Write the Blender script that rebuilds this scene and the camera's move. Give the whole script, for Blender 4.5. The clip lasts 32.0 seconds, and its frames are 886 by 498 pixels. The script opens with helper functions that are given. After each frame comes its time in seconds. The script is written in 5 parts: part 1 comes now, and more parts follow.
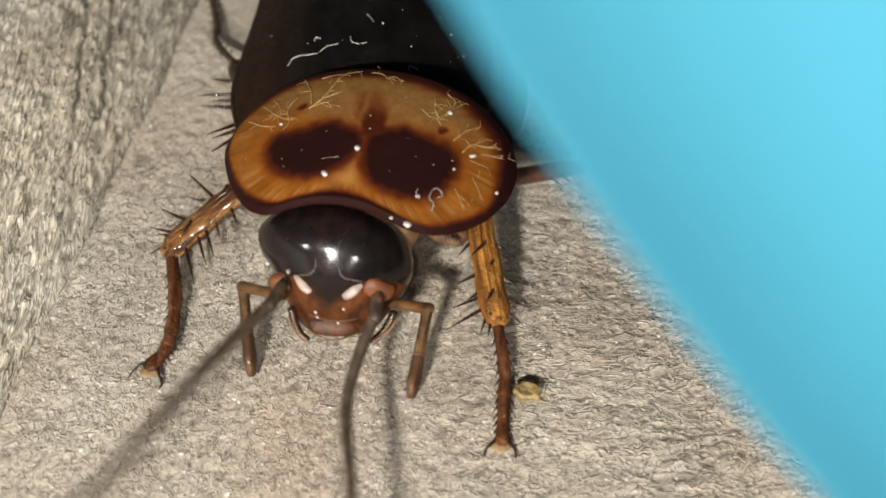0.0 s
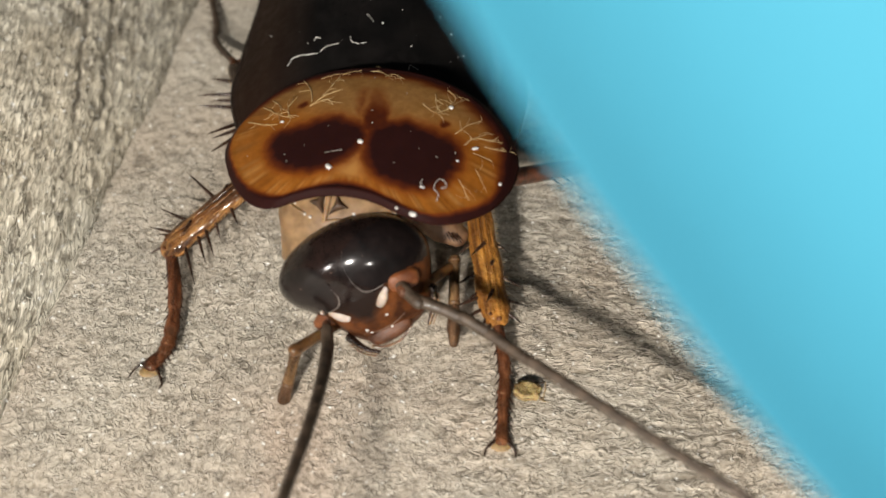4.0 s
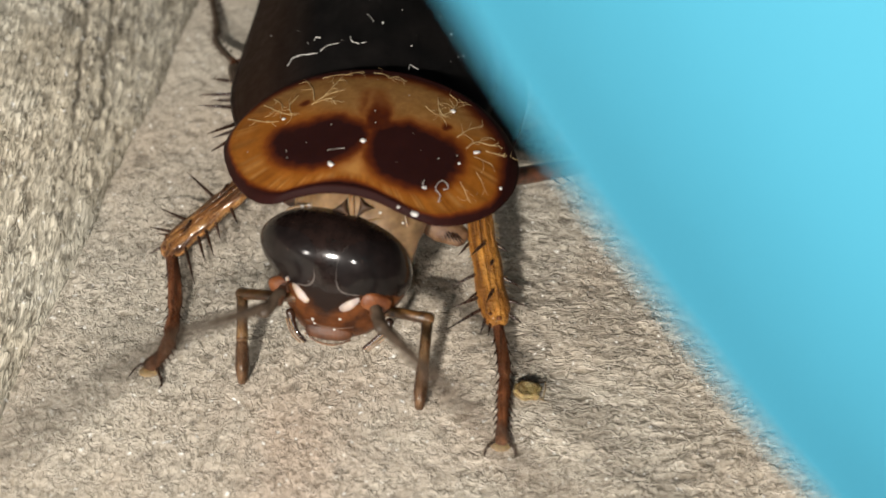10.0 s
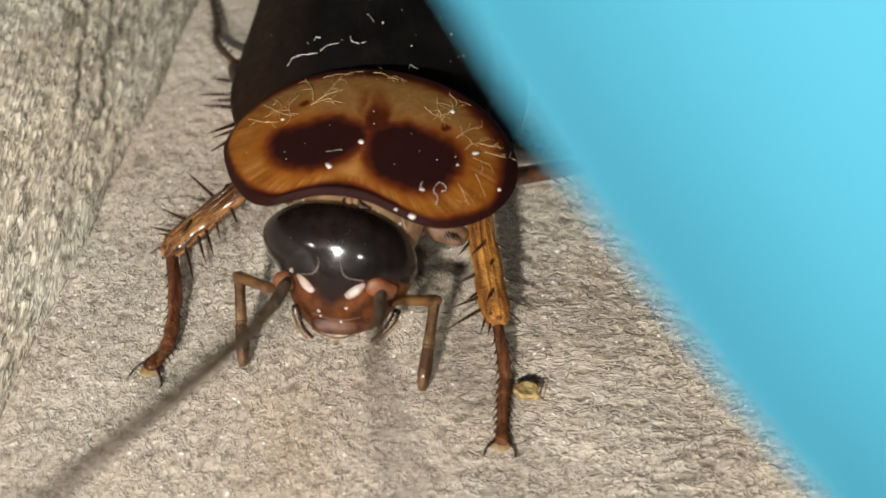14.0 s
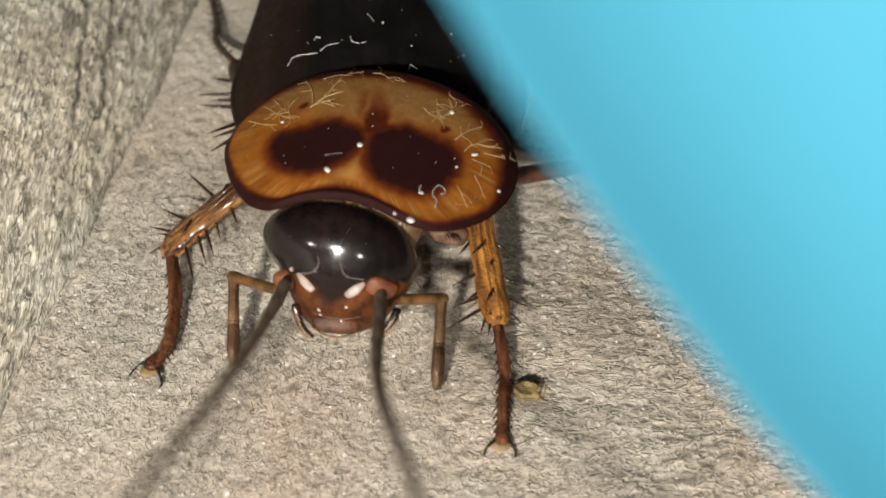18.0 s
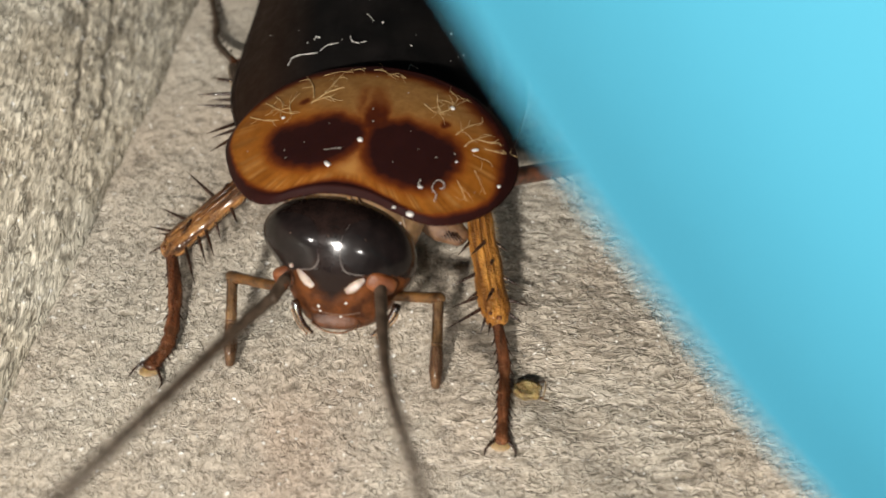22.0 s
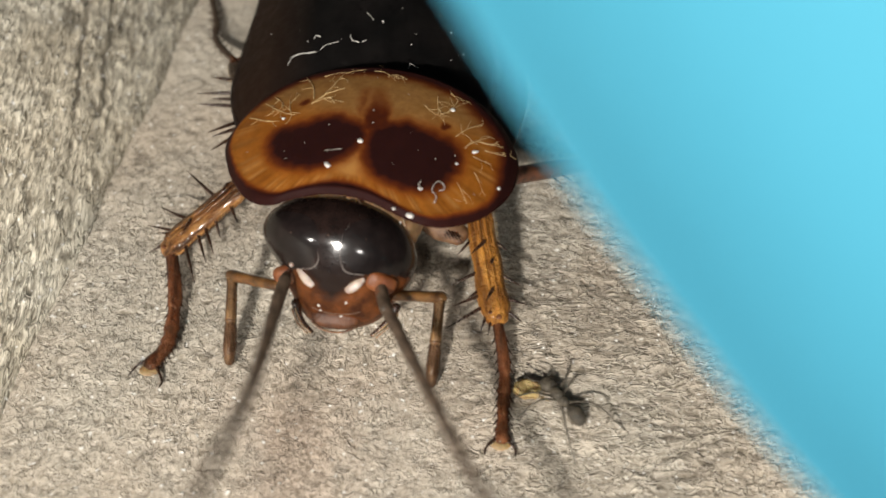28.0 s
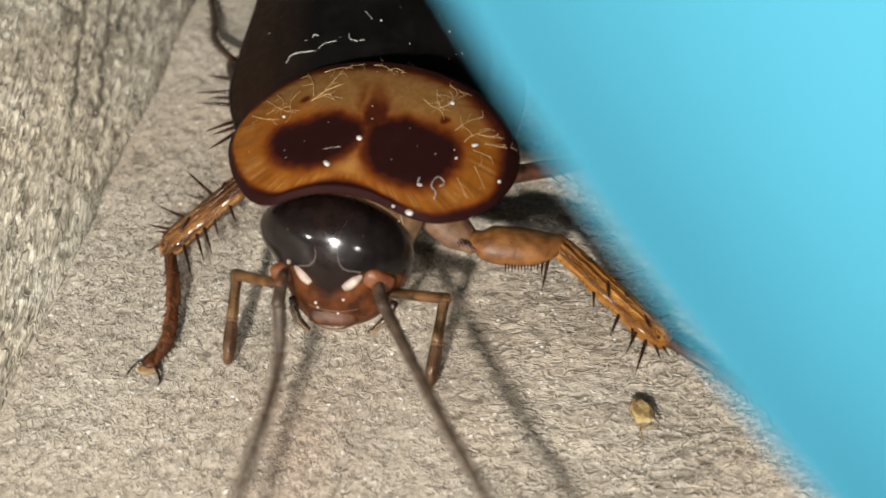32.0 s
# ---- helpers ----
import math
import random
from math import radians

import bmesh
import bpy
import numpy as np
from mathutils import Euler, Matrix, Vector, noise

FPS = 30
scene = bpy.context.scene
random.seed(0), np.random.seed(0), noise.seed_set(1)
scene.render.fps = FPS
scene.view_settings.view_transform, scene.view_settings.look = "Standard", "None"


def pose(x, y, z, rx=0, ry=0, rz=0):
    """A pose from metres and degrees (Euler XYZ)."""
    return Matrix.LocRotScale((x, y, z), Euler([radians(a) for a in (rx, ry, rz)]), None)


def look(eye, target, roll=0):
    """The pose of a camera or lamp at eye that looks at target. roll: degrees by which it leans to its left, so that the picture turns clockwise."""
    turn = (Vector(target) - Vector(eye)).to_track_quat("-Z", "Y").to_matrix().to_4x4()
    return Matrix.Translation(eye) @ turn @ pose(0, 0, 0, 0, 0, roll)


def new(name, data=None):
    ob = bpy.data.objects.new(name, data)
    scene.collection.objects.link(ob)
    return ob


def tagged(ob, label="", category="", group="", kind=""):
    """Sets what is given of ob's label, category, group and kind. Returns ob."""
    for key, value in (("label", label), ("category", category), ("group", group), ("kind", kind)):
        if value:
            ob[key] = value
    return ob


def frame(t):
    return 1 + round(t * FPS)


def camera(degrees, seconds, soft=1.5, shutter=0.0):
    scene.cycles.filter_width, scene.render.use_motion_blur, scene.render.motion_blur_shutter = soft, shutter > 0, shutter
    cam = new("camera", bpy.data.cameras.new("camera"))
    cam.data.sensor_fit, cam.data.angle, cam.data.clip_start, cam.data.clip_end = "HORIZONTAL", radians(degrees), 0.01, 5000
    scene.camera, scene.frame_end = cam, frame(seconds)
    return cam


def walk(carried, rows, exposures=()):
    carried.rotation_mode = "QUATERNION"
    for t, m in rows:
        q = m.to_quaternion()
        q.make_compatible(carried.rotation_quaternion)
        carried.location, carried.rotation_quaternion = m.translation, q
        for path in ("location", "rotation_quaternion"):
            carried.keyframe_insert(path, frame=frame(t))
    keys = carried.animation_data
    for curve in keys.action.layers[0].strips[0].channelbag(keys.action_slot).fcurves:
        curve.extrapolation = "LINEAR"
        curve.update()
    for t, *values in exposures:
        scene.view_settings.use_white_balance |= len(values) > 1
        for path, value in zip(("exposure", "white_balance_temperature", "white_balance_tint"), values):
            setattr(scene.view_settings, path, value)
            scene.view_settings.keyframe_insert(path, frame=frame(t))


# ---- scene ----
# All plan numbers are in millimetres; MM turns them into metres.
MM = 0.001
AXIS_FW = Vector((0.0, math.cos(radians(50)), -math.sin(radians(50))))
AXIS_UP = Vector((0.0, math.sin(radians(50)), math.cos(radians(50))))
EYE = Vector((0.0, -28.2827, 33.7060))

# ---- camera and its walk ----
cam = camera(40, 32.0, soft=1.84, shutter=0.9)
cam.data.dof.use_dof = True
cam.data.dof.focus_distance = 41.4 * MM
cam.data.dof.aperture_fstop = 70.0


def sway(yaw, pitch):
    """The camera's pose, turned by a few hundredths of a degree as it is held."""
    base = look(EYE * MM, (EYE + AXIS_FW * 44) * MM)
    return base @ pose(0, 0, 0, pitch, yaw, 0)


walk(cam, [(0, sway(0, 0)), (20.2, sway(0, -0.027)), (23.2, sway(0, -0.08)), (23.5, sway(0, -0.133)),
           (25, sway(0, -0.08)), (28.4, sway(0, -0.08)), (29, sway(-0.08, -0.133)), (32, sway(-0.08, -0.133))])

# ---- light: a phone torch beside the lens, in a dim room ----
world = bpy.data.worlds.new("dim_room")
world.use_nodes = True
world.node_tree.nodes["Background"].inputs[0].default_value = (0.55, 0.6, 0.65, 1)
world.node_tree.nodes["Background"].inputs[1].default_value = 0.045
scene.world = world


def torch(name, right, up, wide, high, power, tint=(1.0, 0.95, 0.88)):
    """A small oval lamp, seen from the subject in the direction of a point beside the lens, and further back."""
    data = bpy.data.lights.new(name, "AREA")
    data.shape, data.size, data.size_y, data.energy, data.color = "ELLIPSE", wide * MM, high * MM, power, tint
    ob = new(name, data)
    subject = Vector((-1.5, -2, 3))
    at = subject + (EYE + Vector((right, 0, 0)) + AXIS_UP * up - subject) * 2.4
    ob.matrix_world = look(at * MM, subject * MM)
    return ob


torch("torch_main", -11.5, -11.5, 10, 5, 0.176)
torch("torch_side", -34, -13, 7.5, 7.5, 0.046)
torch("torch_low", 5, -16, 6, 6, 0.027)


# ---- materials ----
def nodes_of(name):
    m = bpy.data.materials.new(name)
    m.use_nodes = True
    t = m.node_tree
    return m, t, t.nodes["Principled BSDF"]


def add(t, kind, **values):
    n = t.nodes.new(kind)
    for key, value in values.items():
        n.inputs[key].default_value = value
    return n


def space(t, scale=(1000, 1000, 1000), turn=(0, 0, 0)):
    """Object coordinates in millimetres."""
    c, m = t.nodes.new("ShaderNodeTexCoord"), t.nodes.new("ShaderNodeMapping")
    m.inputs["Scale"].default_value = scale
    m.inputs["Rotation"].default_value = [radians(a) for a in turn]
    t.links.new(c.outputs["Object"], m.inputs["Vector"])
    return m.outputs["Vector"]


def noise_of(t, vec, scale, detail=4.0, rough=0.6):
    n = add(t, "ShaderNodeTexNoise", Scale=scale, Detail=detail, Roughness=rough)
    t.links.new(vec, n.inputs["Vector"])
    return n.outputs["Fac"]


def ramp(t, fac, stops):
    n = t.nodes.new("ShaderNodeValToRGB")
    e = n.color_ramp.elements
    while len(e) < len(stops):
        e.new(0.5)
    for s, (p, c) in zip(e, stops):
        s.position, s.color = p, (*c, 1) if len(c) == 3 else c
    t.links.new(fac, n.inputs["Fac"])
    return n.outputs["Color"]


def mix(t, fac, a, b, mode="MIX"):
    n = t.nodes.new("ShaderNodeMix")
    n.data_type, n.blend_type = "RGBA", mode
    for socket, value in ((n.inputs[0], fac), (n.inputs[6], a), (n.inputs[7], b)):
        if isinstance(value, (int, float)):
            socket.default_value = value
        elif isinstance(value, tuple):
            socket.default_value = (*value, 1)
        else:
            t.links.new(value, socket)
    return n.outputs[2]


def bump(t, bsdf, height, strength, distance):
    n = add(t, "ShaderNodeBump", Strength=strength, Distance=distance * MM)
    t.links.new(height, n.inputs["Height"])
    t.links.new(n.outputs["Normal"], bsdf.inputs["Normal"])


def chitin(name, dark, light, scale=2.0, rough=0.2, coat=0.5, through_light=0.0, spread=0.3, relief=0.25, gloss=0.05):
    """Insect shell: mottled, with a coat, more or less clear."""
    m, t, b = nodes_of(name)
    v = space(t)
    f = noise_of(t, v, scale, 5, 0.6)
    col = ramp(t, f, [(0.36, dark), (0.64, light)])
    t.links.new(col, b.inputs["Base Color"])
    g = noise_of(t, v, scale * 4, 3, 0.6)
    r = t.nodes.new("ShaderNodeMapRange")
    r.inputs["To Min"].default_value, r.inputs["To Max"].default_value = rough * 0.6, rough * 1.6
    t.links.new(g, r.inputs["Value"])
    t.links.new(r.outputs["Result"], b.inputs["Roughness"])
    b.inputs["Coat Weight"].default_value, b.inputs["Coat Roughness"].default_value = coat, gloss
    if through_light:
        b.inputs["Subsurface Weight"].default_value = through_light
        b.inputs["Subsurface Radius"].default_value = (1.0, 0.45, 0.15)
        b.inputs["Subsurface Scale"].default_value = spread * MM
    bump(t, b, noise_of(t, v, scale * 4.5, 4, 0.65), relief, 0.05)
    return m


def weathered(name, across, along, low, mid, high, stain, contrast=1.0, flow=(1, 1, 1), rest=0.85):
    """Grey weathered wood: worm-like creases with their lit lip and shaded line put into the colour, smooth patches,
    darker pits, pale specks for glints, reddish stains. Two grains, blended by the attribute 'side'."""
    m, t, b = nodes_of(name)
    v = space(t)
    v_flow = space(t, tuple(1000 * c for c in flow))
    side = t.nodes.new("ShaderNodeAttribute")
    side.attribute_name = "side"
    cols, heights = [], []
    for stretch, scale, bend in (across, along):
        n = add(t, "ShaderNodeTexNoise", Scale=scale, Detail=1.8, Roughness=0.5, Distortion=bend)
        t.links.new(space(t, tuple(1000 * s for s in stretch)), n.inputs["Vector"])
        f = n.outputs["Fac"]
        # relief shading in the base colour: a bright lip beside each dark crease
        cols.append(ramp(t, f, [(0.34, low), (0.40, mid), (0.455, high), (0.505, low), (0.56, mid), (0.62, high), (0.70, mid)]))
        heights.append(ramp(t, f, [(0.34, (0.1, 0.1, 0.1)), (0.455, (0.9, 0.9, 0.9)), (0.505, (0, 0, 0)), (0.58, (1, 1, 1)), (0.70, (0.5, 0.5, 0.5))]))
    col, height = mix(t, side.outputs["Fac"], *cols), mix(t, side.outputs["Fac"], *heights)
    calm = ramp(t, noise_of(t, v_flow, 2.1, 4, 0.6), [(0.44, (0, 0, 0)), (0.58, (rest, rest, rest))])
    worn = t.nodes.new("ShaderNodeAttribute")
    worn.attribute_name = "worn"
    calm = mix(t, worn.outputs["Fac"], calm, (0.85, 0.85, 0.85))
    col = mix(t, calm, col, mid)
    height = mix(t, calm, height, (0.6, 0.6, 0.6))
    grit = noise_of(t, v_flow, 6.5, 2.5, 0.6)
    col = mix(t, 0.6, col, ramp(t, grit, [(0.36, (0.50, 0.47, 0.42)), (0.50, (0.95, 0.94, 0.935)), (0.66, (1.09, 1.09, 1.10))]), "MULTIPLY")
    height = mix(t, 0.2, height, ramp(t, grit, [(0.34, (0, 0, 0)), (0.66, (1, 1, 1))]))
    big = noise_of(t, v, 0.13, 3, 0.55)
    col = mix(t, ramp(t, big, [(0.42, (0, 0, 0)), (0.60, (0.75, 0.75, 0.75))]), col, stain, "MULTIPLY")
    spill = t.nodes.new("ShaderNodeAttribute")
    spill.attribute_name = "spill"
    col = mix(t, spill.outputs["Fac"], col, (0.975, 0.905, 0.885), "MULTIPLY")
    patch = noise_of(t, v_flow, 0.5, 4, 0.6)
    col = mix(t, 0.35, col, ramp(t, patch, [(0.3, (0.74, 0.74, 0.74)), (0.62, (1, 1, 1))]), "MULTIPLY")
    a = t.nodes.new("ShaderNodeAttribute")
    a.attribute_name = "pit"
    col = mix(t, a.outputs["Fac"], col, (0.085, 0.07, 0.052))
    # glints off the rough wood, coloured in as pale specks
    glint_speck = ramp(t, noise_of(t, v, 5.0, 1, 0.4), [(0.70, (0, 0, 0)), (0.74, (1, 1, 1))])
    col = mix(t, glint_speck, col, (0.80, 0.78, 0.73))
    t.links.new(col, b.inputs["Base Color"])
    b.inputs["Roughness"].default_value = 0.38
    b.inputs["Specular IOR Level"].default_value = 0.55
    bump(t, b, height, contrast, 0.065)
    return m


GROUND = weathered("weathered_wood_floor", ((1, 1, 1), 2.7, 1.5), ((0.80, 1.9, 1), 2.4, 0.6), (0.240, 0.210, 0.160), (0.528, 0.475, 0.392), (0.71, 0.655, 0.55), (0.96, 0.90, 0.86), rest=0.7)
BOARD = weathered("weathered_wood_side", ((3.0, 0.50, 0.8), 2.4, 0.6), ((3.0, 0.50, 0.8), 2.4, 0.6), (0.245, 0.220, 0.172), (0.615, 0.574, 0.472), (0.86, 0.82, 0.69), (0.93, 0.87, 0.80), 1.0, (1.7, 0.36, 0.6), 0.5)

BLACK = chitin("black_shell", (0.0056, 0.0037, 0.0033), (0.016, 0.0090, 0.0075), 1.2, 0.26, 1.0, relief=0.32, gloss=0.12)
EYE_SHELL = chitin("eye_shell", (0.0050, 0.0037, 0.0036), (0.012, 0.0082, 0.0076), 1.2, 0.35, 1.0, relief=0.32, gloss=0.12)
EYE_SHELL.node_tree.nodes["Principled BSDF"].inputs["Coat IOR"].default_value = 1.34
BLACK.node_tree.nodes["Principled BSDF"].inputs["Coat IOR"].default_value = 1.34
BLACK.node_tree.nodes["Principled BSDF"].inputs["Specular IOR Level"].default_value = 0.05
EYE_SHELL.node_tree.nodes["Principled BSDF"].inputs["Specular IOR Level"].default_value = 0.05
WING_SIDE = chitin("brown_wing_edge", (0.010, 0.0050, 0.003), (0.024, 0.012, 0.006), 1.0, 0.55, 0.0)


def wing_shell():
    m = chitin("black_brown_wing", (0.0075, 0.0070, 0.0068), (0.018, 0.0150, 0.0140), 0.6, 0.50, 0.06)
    t = m.node_tree
    b = t.nodes["Principled BSDF"]
    black = b.inputs["Base Color"].links[0].from_socket
    c, s, a = t.nodes.new("ShaderNodeTexCoord"), t.nodes.new("ShaderNodeSeparateXYZ"), t.nodes.new("ShaderNodeMath")
    a.operation = "MULTIPLY"
    a.inputs[1].default_value = -1.0
    t.links.new(c.outputs["Object"], s.inputs[0])
    t.links.new(s.outputs["X"], a.inputs[0])
    r = t.nodes.new("ShaderNodeMapRange")
    r.inputs["From Min"].default_value, r.inputs["From Max"].default_value = 2.2 * MM, 4.2 * MM
    t.links.new(a.outputs[0], r.inputs["Value"])
    t.links.new(mix(t, r.outputs["Result"], black, (0.030, 0.014, 0.008)), b.inputs["Base Color"])
    b.inputs["Specular IOR Level"].default_value = 0.25
    return m


WING = wing_shell()


def streaked(name, dark, mid, light, glint=0.5):
    """Leg shell: long streaks along the limb, dark in the grooves, with a hard clear coat."""
    m, t, b = nodes_of(name)
    lines = noise_of(t, space(t, (4200, 420, 4200)), 1.0, 4, 0.6)
    v = space(t)
    col = ramp(t, lines, [(0.37, dark), (0.48, mid), (0.64, light)])
    col = mix(t, ramp(t, noise_of(t, v, 1.6, 4, 0.6), [(0.40, (0, 0, 0)), (0.66, (0.75, 0.75, 0.75))]), col, dark)
    t.links.new(col, b.inputs["Base Color"])
    r = t.nodes.new("ShaderNodeMapRange")
    r.inputs["To Min"].default_value, r.inputs["To Max"].default_value = 0.16, 0.46
    t.links.new(noise_of(t, v, 7.0, 3, 0.6), r.inputs["Value"])
    t.links.new(r.outputs["Result"], b.inputs["Roughness"])
    b.inputs["Coat Weight"].default_value, b.inputs["Coat Roughness"].default_value = glint, 0.12
    b.inputs["Specular IOR Level"].default_value = 0.22
    b.inputs["Specular Tint"].default_value = (1.0, 0.78, 0.5, 1)
    b.inputs["Subsurface Weight"].default_value = 0.15
    b.inputs["Subsurface Radius"].default_value = (1.0, 0.45, 0.15)
    b.inputs["Subsurface Scale"].default_value = 0.2 * MM
    rough = mix(t, 0.6, lines, noise_of(t, v, 7.5, 4, 0.65))
    bump(t, b, rough, 1.0, 0.15)
    return m


SHIN = streaked("streaked_amber_shin", (0.085, 0.030, 0.007), (0.240, 0.098, 0.018), (0.42, 0.195, 0.042), 0.07)
SHIN_DARK = streaked("streaked_brown_shin", (0.028, 0.011, 0.006), (0.150, 0.060, 0.018), (0.38, 0.185, 0.060), 0.25)
TARSUS = streaked("streaked_rust_foot", (0.024, 0.009, 0.005), (0.092, 0.029, 0.012), (0.185, 0.070, 0.029), 0.18)
THIGH = chitin("brown_thigh", (0.082, 0.027, 0.006), (0.235, 0.098, 0.026), 1.7, 0.42, 0.10, 0.2, relief=0.6)
RUST = chitin("rust_leg", (0.018, 0.0075, 0.0045), (0.115, 0.040, 0.017), 2.8, 0.32, 0.35, 0.2, relief=1.0)
FACE = chitin("brown_face", (0.038, 0.013, 0.005), (0.105, 0.036, 0.012), 1.8, 0.5, 0.0, 0.08, relief=0.8)
SOCKET = chitin("rust_socket", (0.100, 0.027, 0.007), (0.185, 0.057, 0.014), 2.5, 0.42, 0.2, 0.1, relief=0.6)


def face_shell():
    """Brown face whose brow is black down to a point between the pale spots."""
    m = chitin("black_to_brown_face", (0.032, 0.011, 0.005), (0.110, 0.036, 0.011), 1.8, 0.34, 0.10, 0.05, relief=0.5)
    t = m.node_tree
    b = t.nodes["Principled BSDF"]
    brown = b.inputs["Base Color"].links[0].from_socket
    c, s, a, k, r = (t.nodes.new("ShaderNode" + n) for n in ("TexCoord", "SeparateXYZ", "Math", "Math", "MapRange"))
    a.operation, k.operation = "ABSOLUTE", "MULTIPLY_ADD"
    t.links.new(c.outputs["Object"], s.inputs[0])
    t.links.new(s.outputs["X"], a.inputs[0])
    t.links.new(a.outputs[0], k.inputs[0])
    k.inputs[1].default_value = -0.95
    t.links.new(s.outputs["Y"], k.inputs[2])
    r.inputs["From Min"].default_value, r.inputs["From Max"].default_value = -1.80 * MM, -1.25 * MM
    t.links.new(k.outputs[0], r.inputs["Value"])
    t.links.new(mix(t, r.outputs["Result"], brown, (0.013, 0.0078, 0.0062)), b.inputs["Base Color"])
    b.inputs["Specular IOR Level"].default_value = 0.05
    return m


BROW = face_shell()
PALP = chitin("tan_palp", (0.042, 0.018, 0.007), (0.180, 0.085, 0.026), 2.0, 0.35, 0.3, 0.3)
PALP_TIP = streaked("brown_palp_tip", (0.018, 0.009, 0.005), (0.062, 0.029, 0.015), (0.14, 0.078, 0.042), 0.1)
PALP_MID = streaked("tan_palp_joint", (0.030, 0.015, 0.008), (0.115, 0.062, 0.028), (0.20, 0.115, 0.052), 0.1)
NECK = chitin("tan_membrane", (0.130, 0.074, 0.033), (0.270, 0.166, 0.085), 1.6, 0.40, 0.15, 0.4)
FOLD = chitin("brown_neck_patch", (0.022, 0.010, 0.004), (0.060, 0.027, 0.010), 3.0, 0.6, 0.0)
HIP = chitin("hip_membrane", (0.050, 0.025, 0.014), (0.125, 0.069, 0.040), 1.6, 0.6, 0.0)
RING = chitin("grey_eye_ring", (0.075, 0.062, 0.055), (0.16, 0.135, 0.12), 3.0, 0.5, 0.0)
COXA = chitin("pinkish_hip", (0.088, 0.040, 0.017), (0.180, 0.098, 0.050), 2.4, 0.5, 0.1, 0.2, relief=0.7)
SPINE = chitin("dark_spine", (0.012, 0.006, 0.004), (0.040, 0.017, 0.009), 3.0, 0.25, 0.4)
FEELER = chitin("brown_feeler", (0.030, 0.019, 0.011), (0.076, 0.050, 0.032), 4.0, 0.5, 0.1)
IVORY = chitin("ivory_spot", (0.25, 0.19, 0.155), (0.40, 0.32, 0.27), 3.0, 0.4, 0.1, 0.3)
PAD = chitin("yellow_pad", (0.16, 0.10, 0.040), (0.29, 0.195, 0.085), 3.0, 0.5, 0.05, 0.3)
HUSK = chitin("yellow_husk", (0.20, 0.132, 0.045), (0.46, 0.34, 0.145), 4.0, 0.5, 0.1, 0.4, relief=1.0)
ANT = chitin("grey_brown_ant", (0.026, 0.021, 0.014), (0.078, 0.063, 0.042), 5.0, 0.5, 0.1, relief=0.8)
DUST = chitin("white_dust", (0.34, 0.32, 0.30), (0.66, 0.63, 0.59), 4.0, 0.8, 0.0)
LINT = chitin("grey_lint", (0.20, 0.17, 0.15), (0.44, 0.40, 0.36), 6.0, 0.8, 0.0)
HAIR = chitin("yellow_hair", (0.34, 0.20, 0.07), (0.60, 0.44, 0.22), 4.0, 0.5, 0.1)


def plastic():
    m, t, b = nodes_of("cyan_plastic")
    v = space(t)
    col = ramp(t, noise_of(t, v, 0.05, 3, 0.5), [(0.3, (0.046, 0.232, 0.328)), (0.7, (0.054, 0.266, 0.375))])
    t.links.new(col, b.inputs["Base Color"])
    b.inputs["Roughness"].default_value = 0.55
    b.inputs["Specular IOR Level"].default_value = 0.25
    bump(t, b, noise_of(t, v, 1.2, 3, 0.5), 0.15, 0.05)
    return m


CYAN = plastic()


def shield():
    """The neck shield: amber with two dark blotches, a dark rim and fine rays."""
    m, t, b = nodes_of("amber_neck_shield")
    v = space(t)
    mark, ray, warm, pale = (t.nodes.new("ShaderNodeAttribute") for _ in range(4))
    mark.attribute_name, ray.attribute_name, warm.attribute_name, pale.attribute_name = "blotch", "rays", "warm", "pale"
    fine = noise_of(t, v, 6.0, 6, 0.7)
    amber = mix(t, warm.outputs["Fac"], (0.275, 0.142, 0.046), (0.290, 0.102, 0.014))
    amber = mix(t, 0.5, amber, ramp(t, fine, [(0.3, (0.55, 0.48, 0.42)), (0.68, (1, 1, 1))]), "MULTIPLY")
    amber = mix(t, 0.6, amber, ramp(t, noise_of(t, v, 1.3, 4, 0.65), [(0.35, (0.62, 0.54, 0.45)), (0.62, (1, 1, 1))]), "MULTIPLY")
    amber = mix(t, ray.outputs["Fac"], amber, (0.10, 0.034, 0.007))
    amber = mix(t, pale.outputs["Fac"], amber, (0.42, 0.23, 0.075))
    dark = mix(t, noise_of(t, v, 1.2, 3, 0.6), (0.012, 0.0042, 0.0040), (0.024, 0.0070, 0.0058))
    n = t.nodes.new("ShaderNodeMath")
    n.operation = "MULTIPLY_ADD"
    t.links.new(noise_of(t, v, 2.6, 4, 0.65), n.inputs[0])
    n.inputs[1].default_value = 0.35
    t.links.new(mark.outputs["Fac"], n.inputs[2])
    edge = ramp(t, n.outputs[0], [(0.16, (0, 0, 0)), (0.46, (0.55, 0.55, 0.55)), (0.75, (1, 1, 1))])
    reddish = mix(t, edge, amber, (0.135, 0.027, 0.005))
    full = ramp(t, n.outputs[0], [(0.42, (0, 0, 0)), (1.0, (1, 1, 1))])
    t.links.new(mix(t, full, reddish, dark), b.inputs["Base Color"])
    b.inputs["Roughness"].default_value = 0.5
    b.inputs["Specular IOR Level"].default_value = 0.03
    b.inputs["Subsurface Weight"].default_value = 0.12
    b.inputs["Subsurface Radius"].default_value = (1.0, 0.5, 0.15)
    b.inputs["Subsurface Scale"].default_value = 0.25 * MM
    bump(t, b, noise_of(t, v, 9, 4, 0.6), 0.3, 0.03)
    return m


SHIELD = shield()


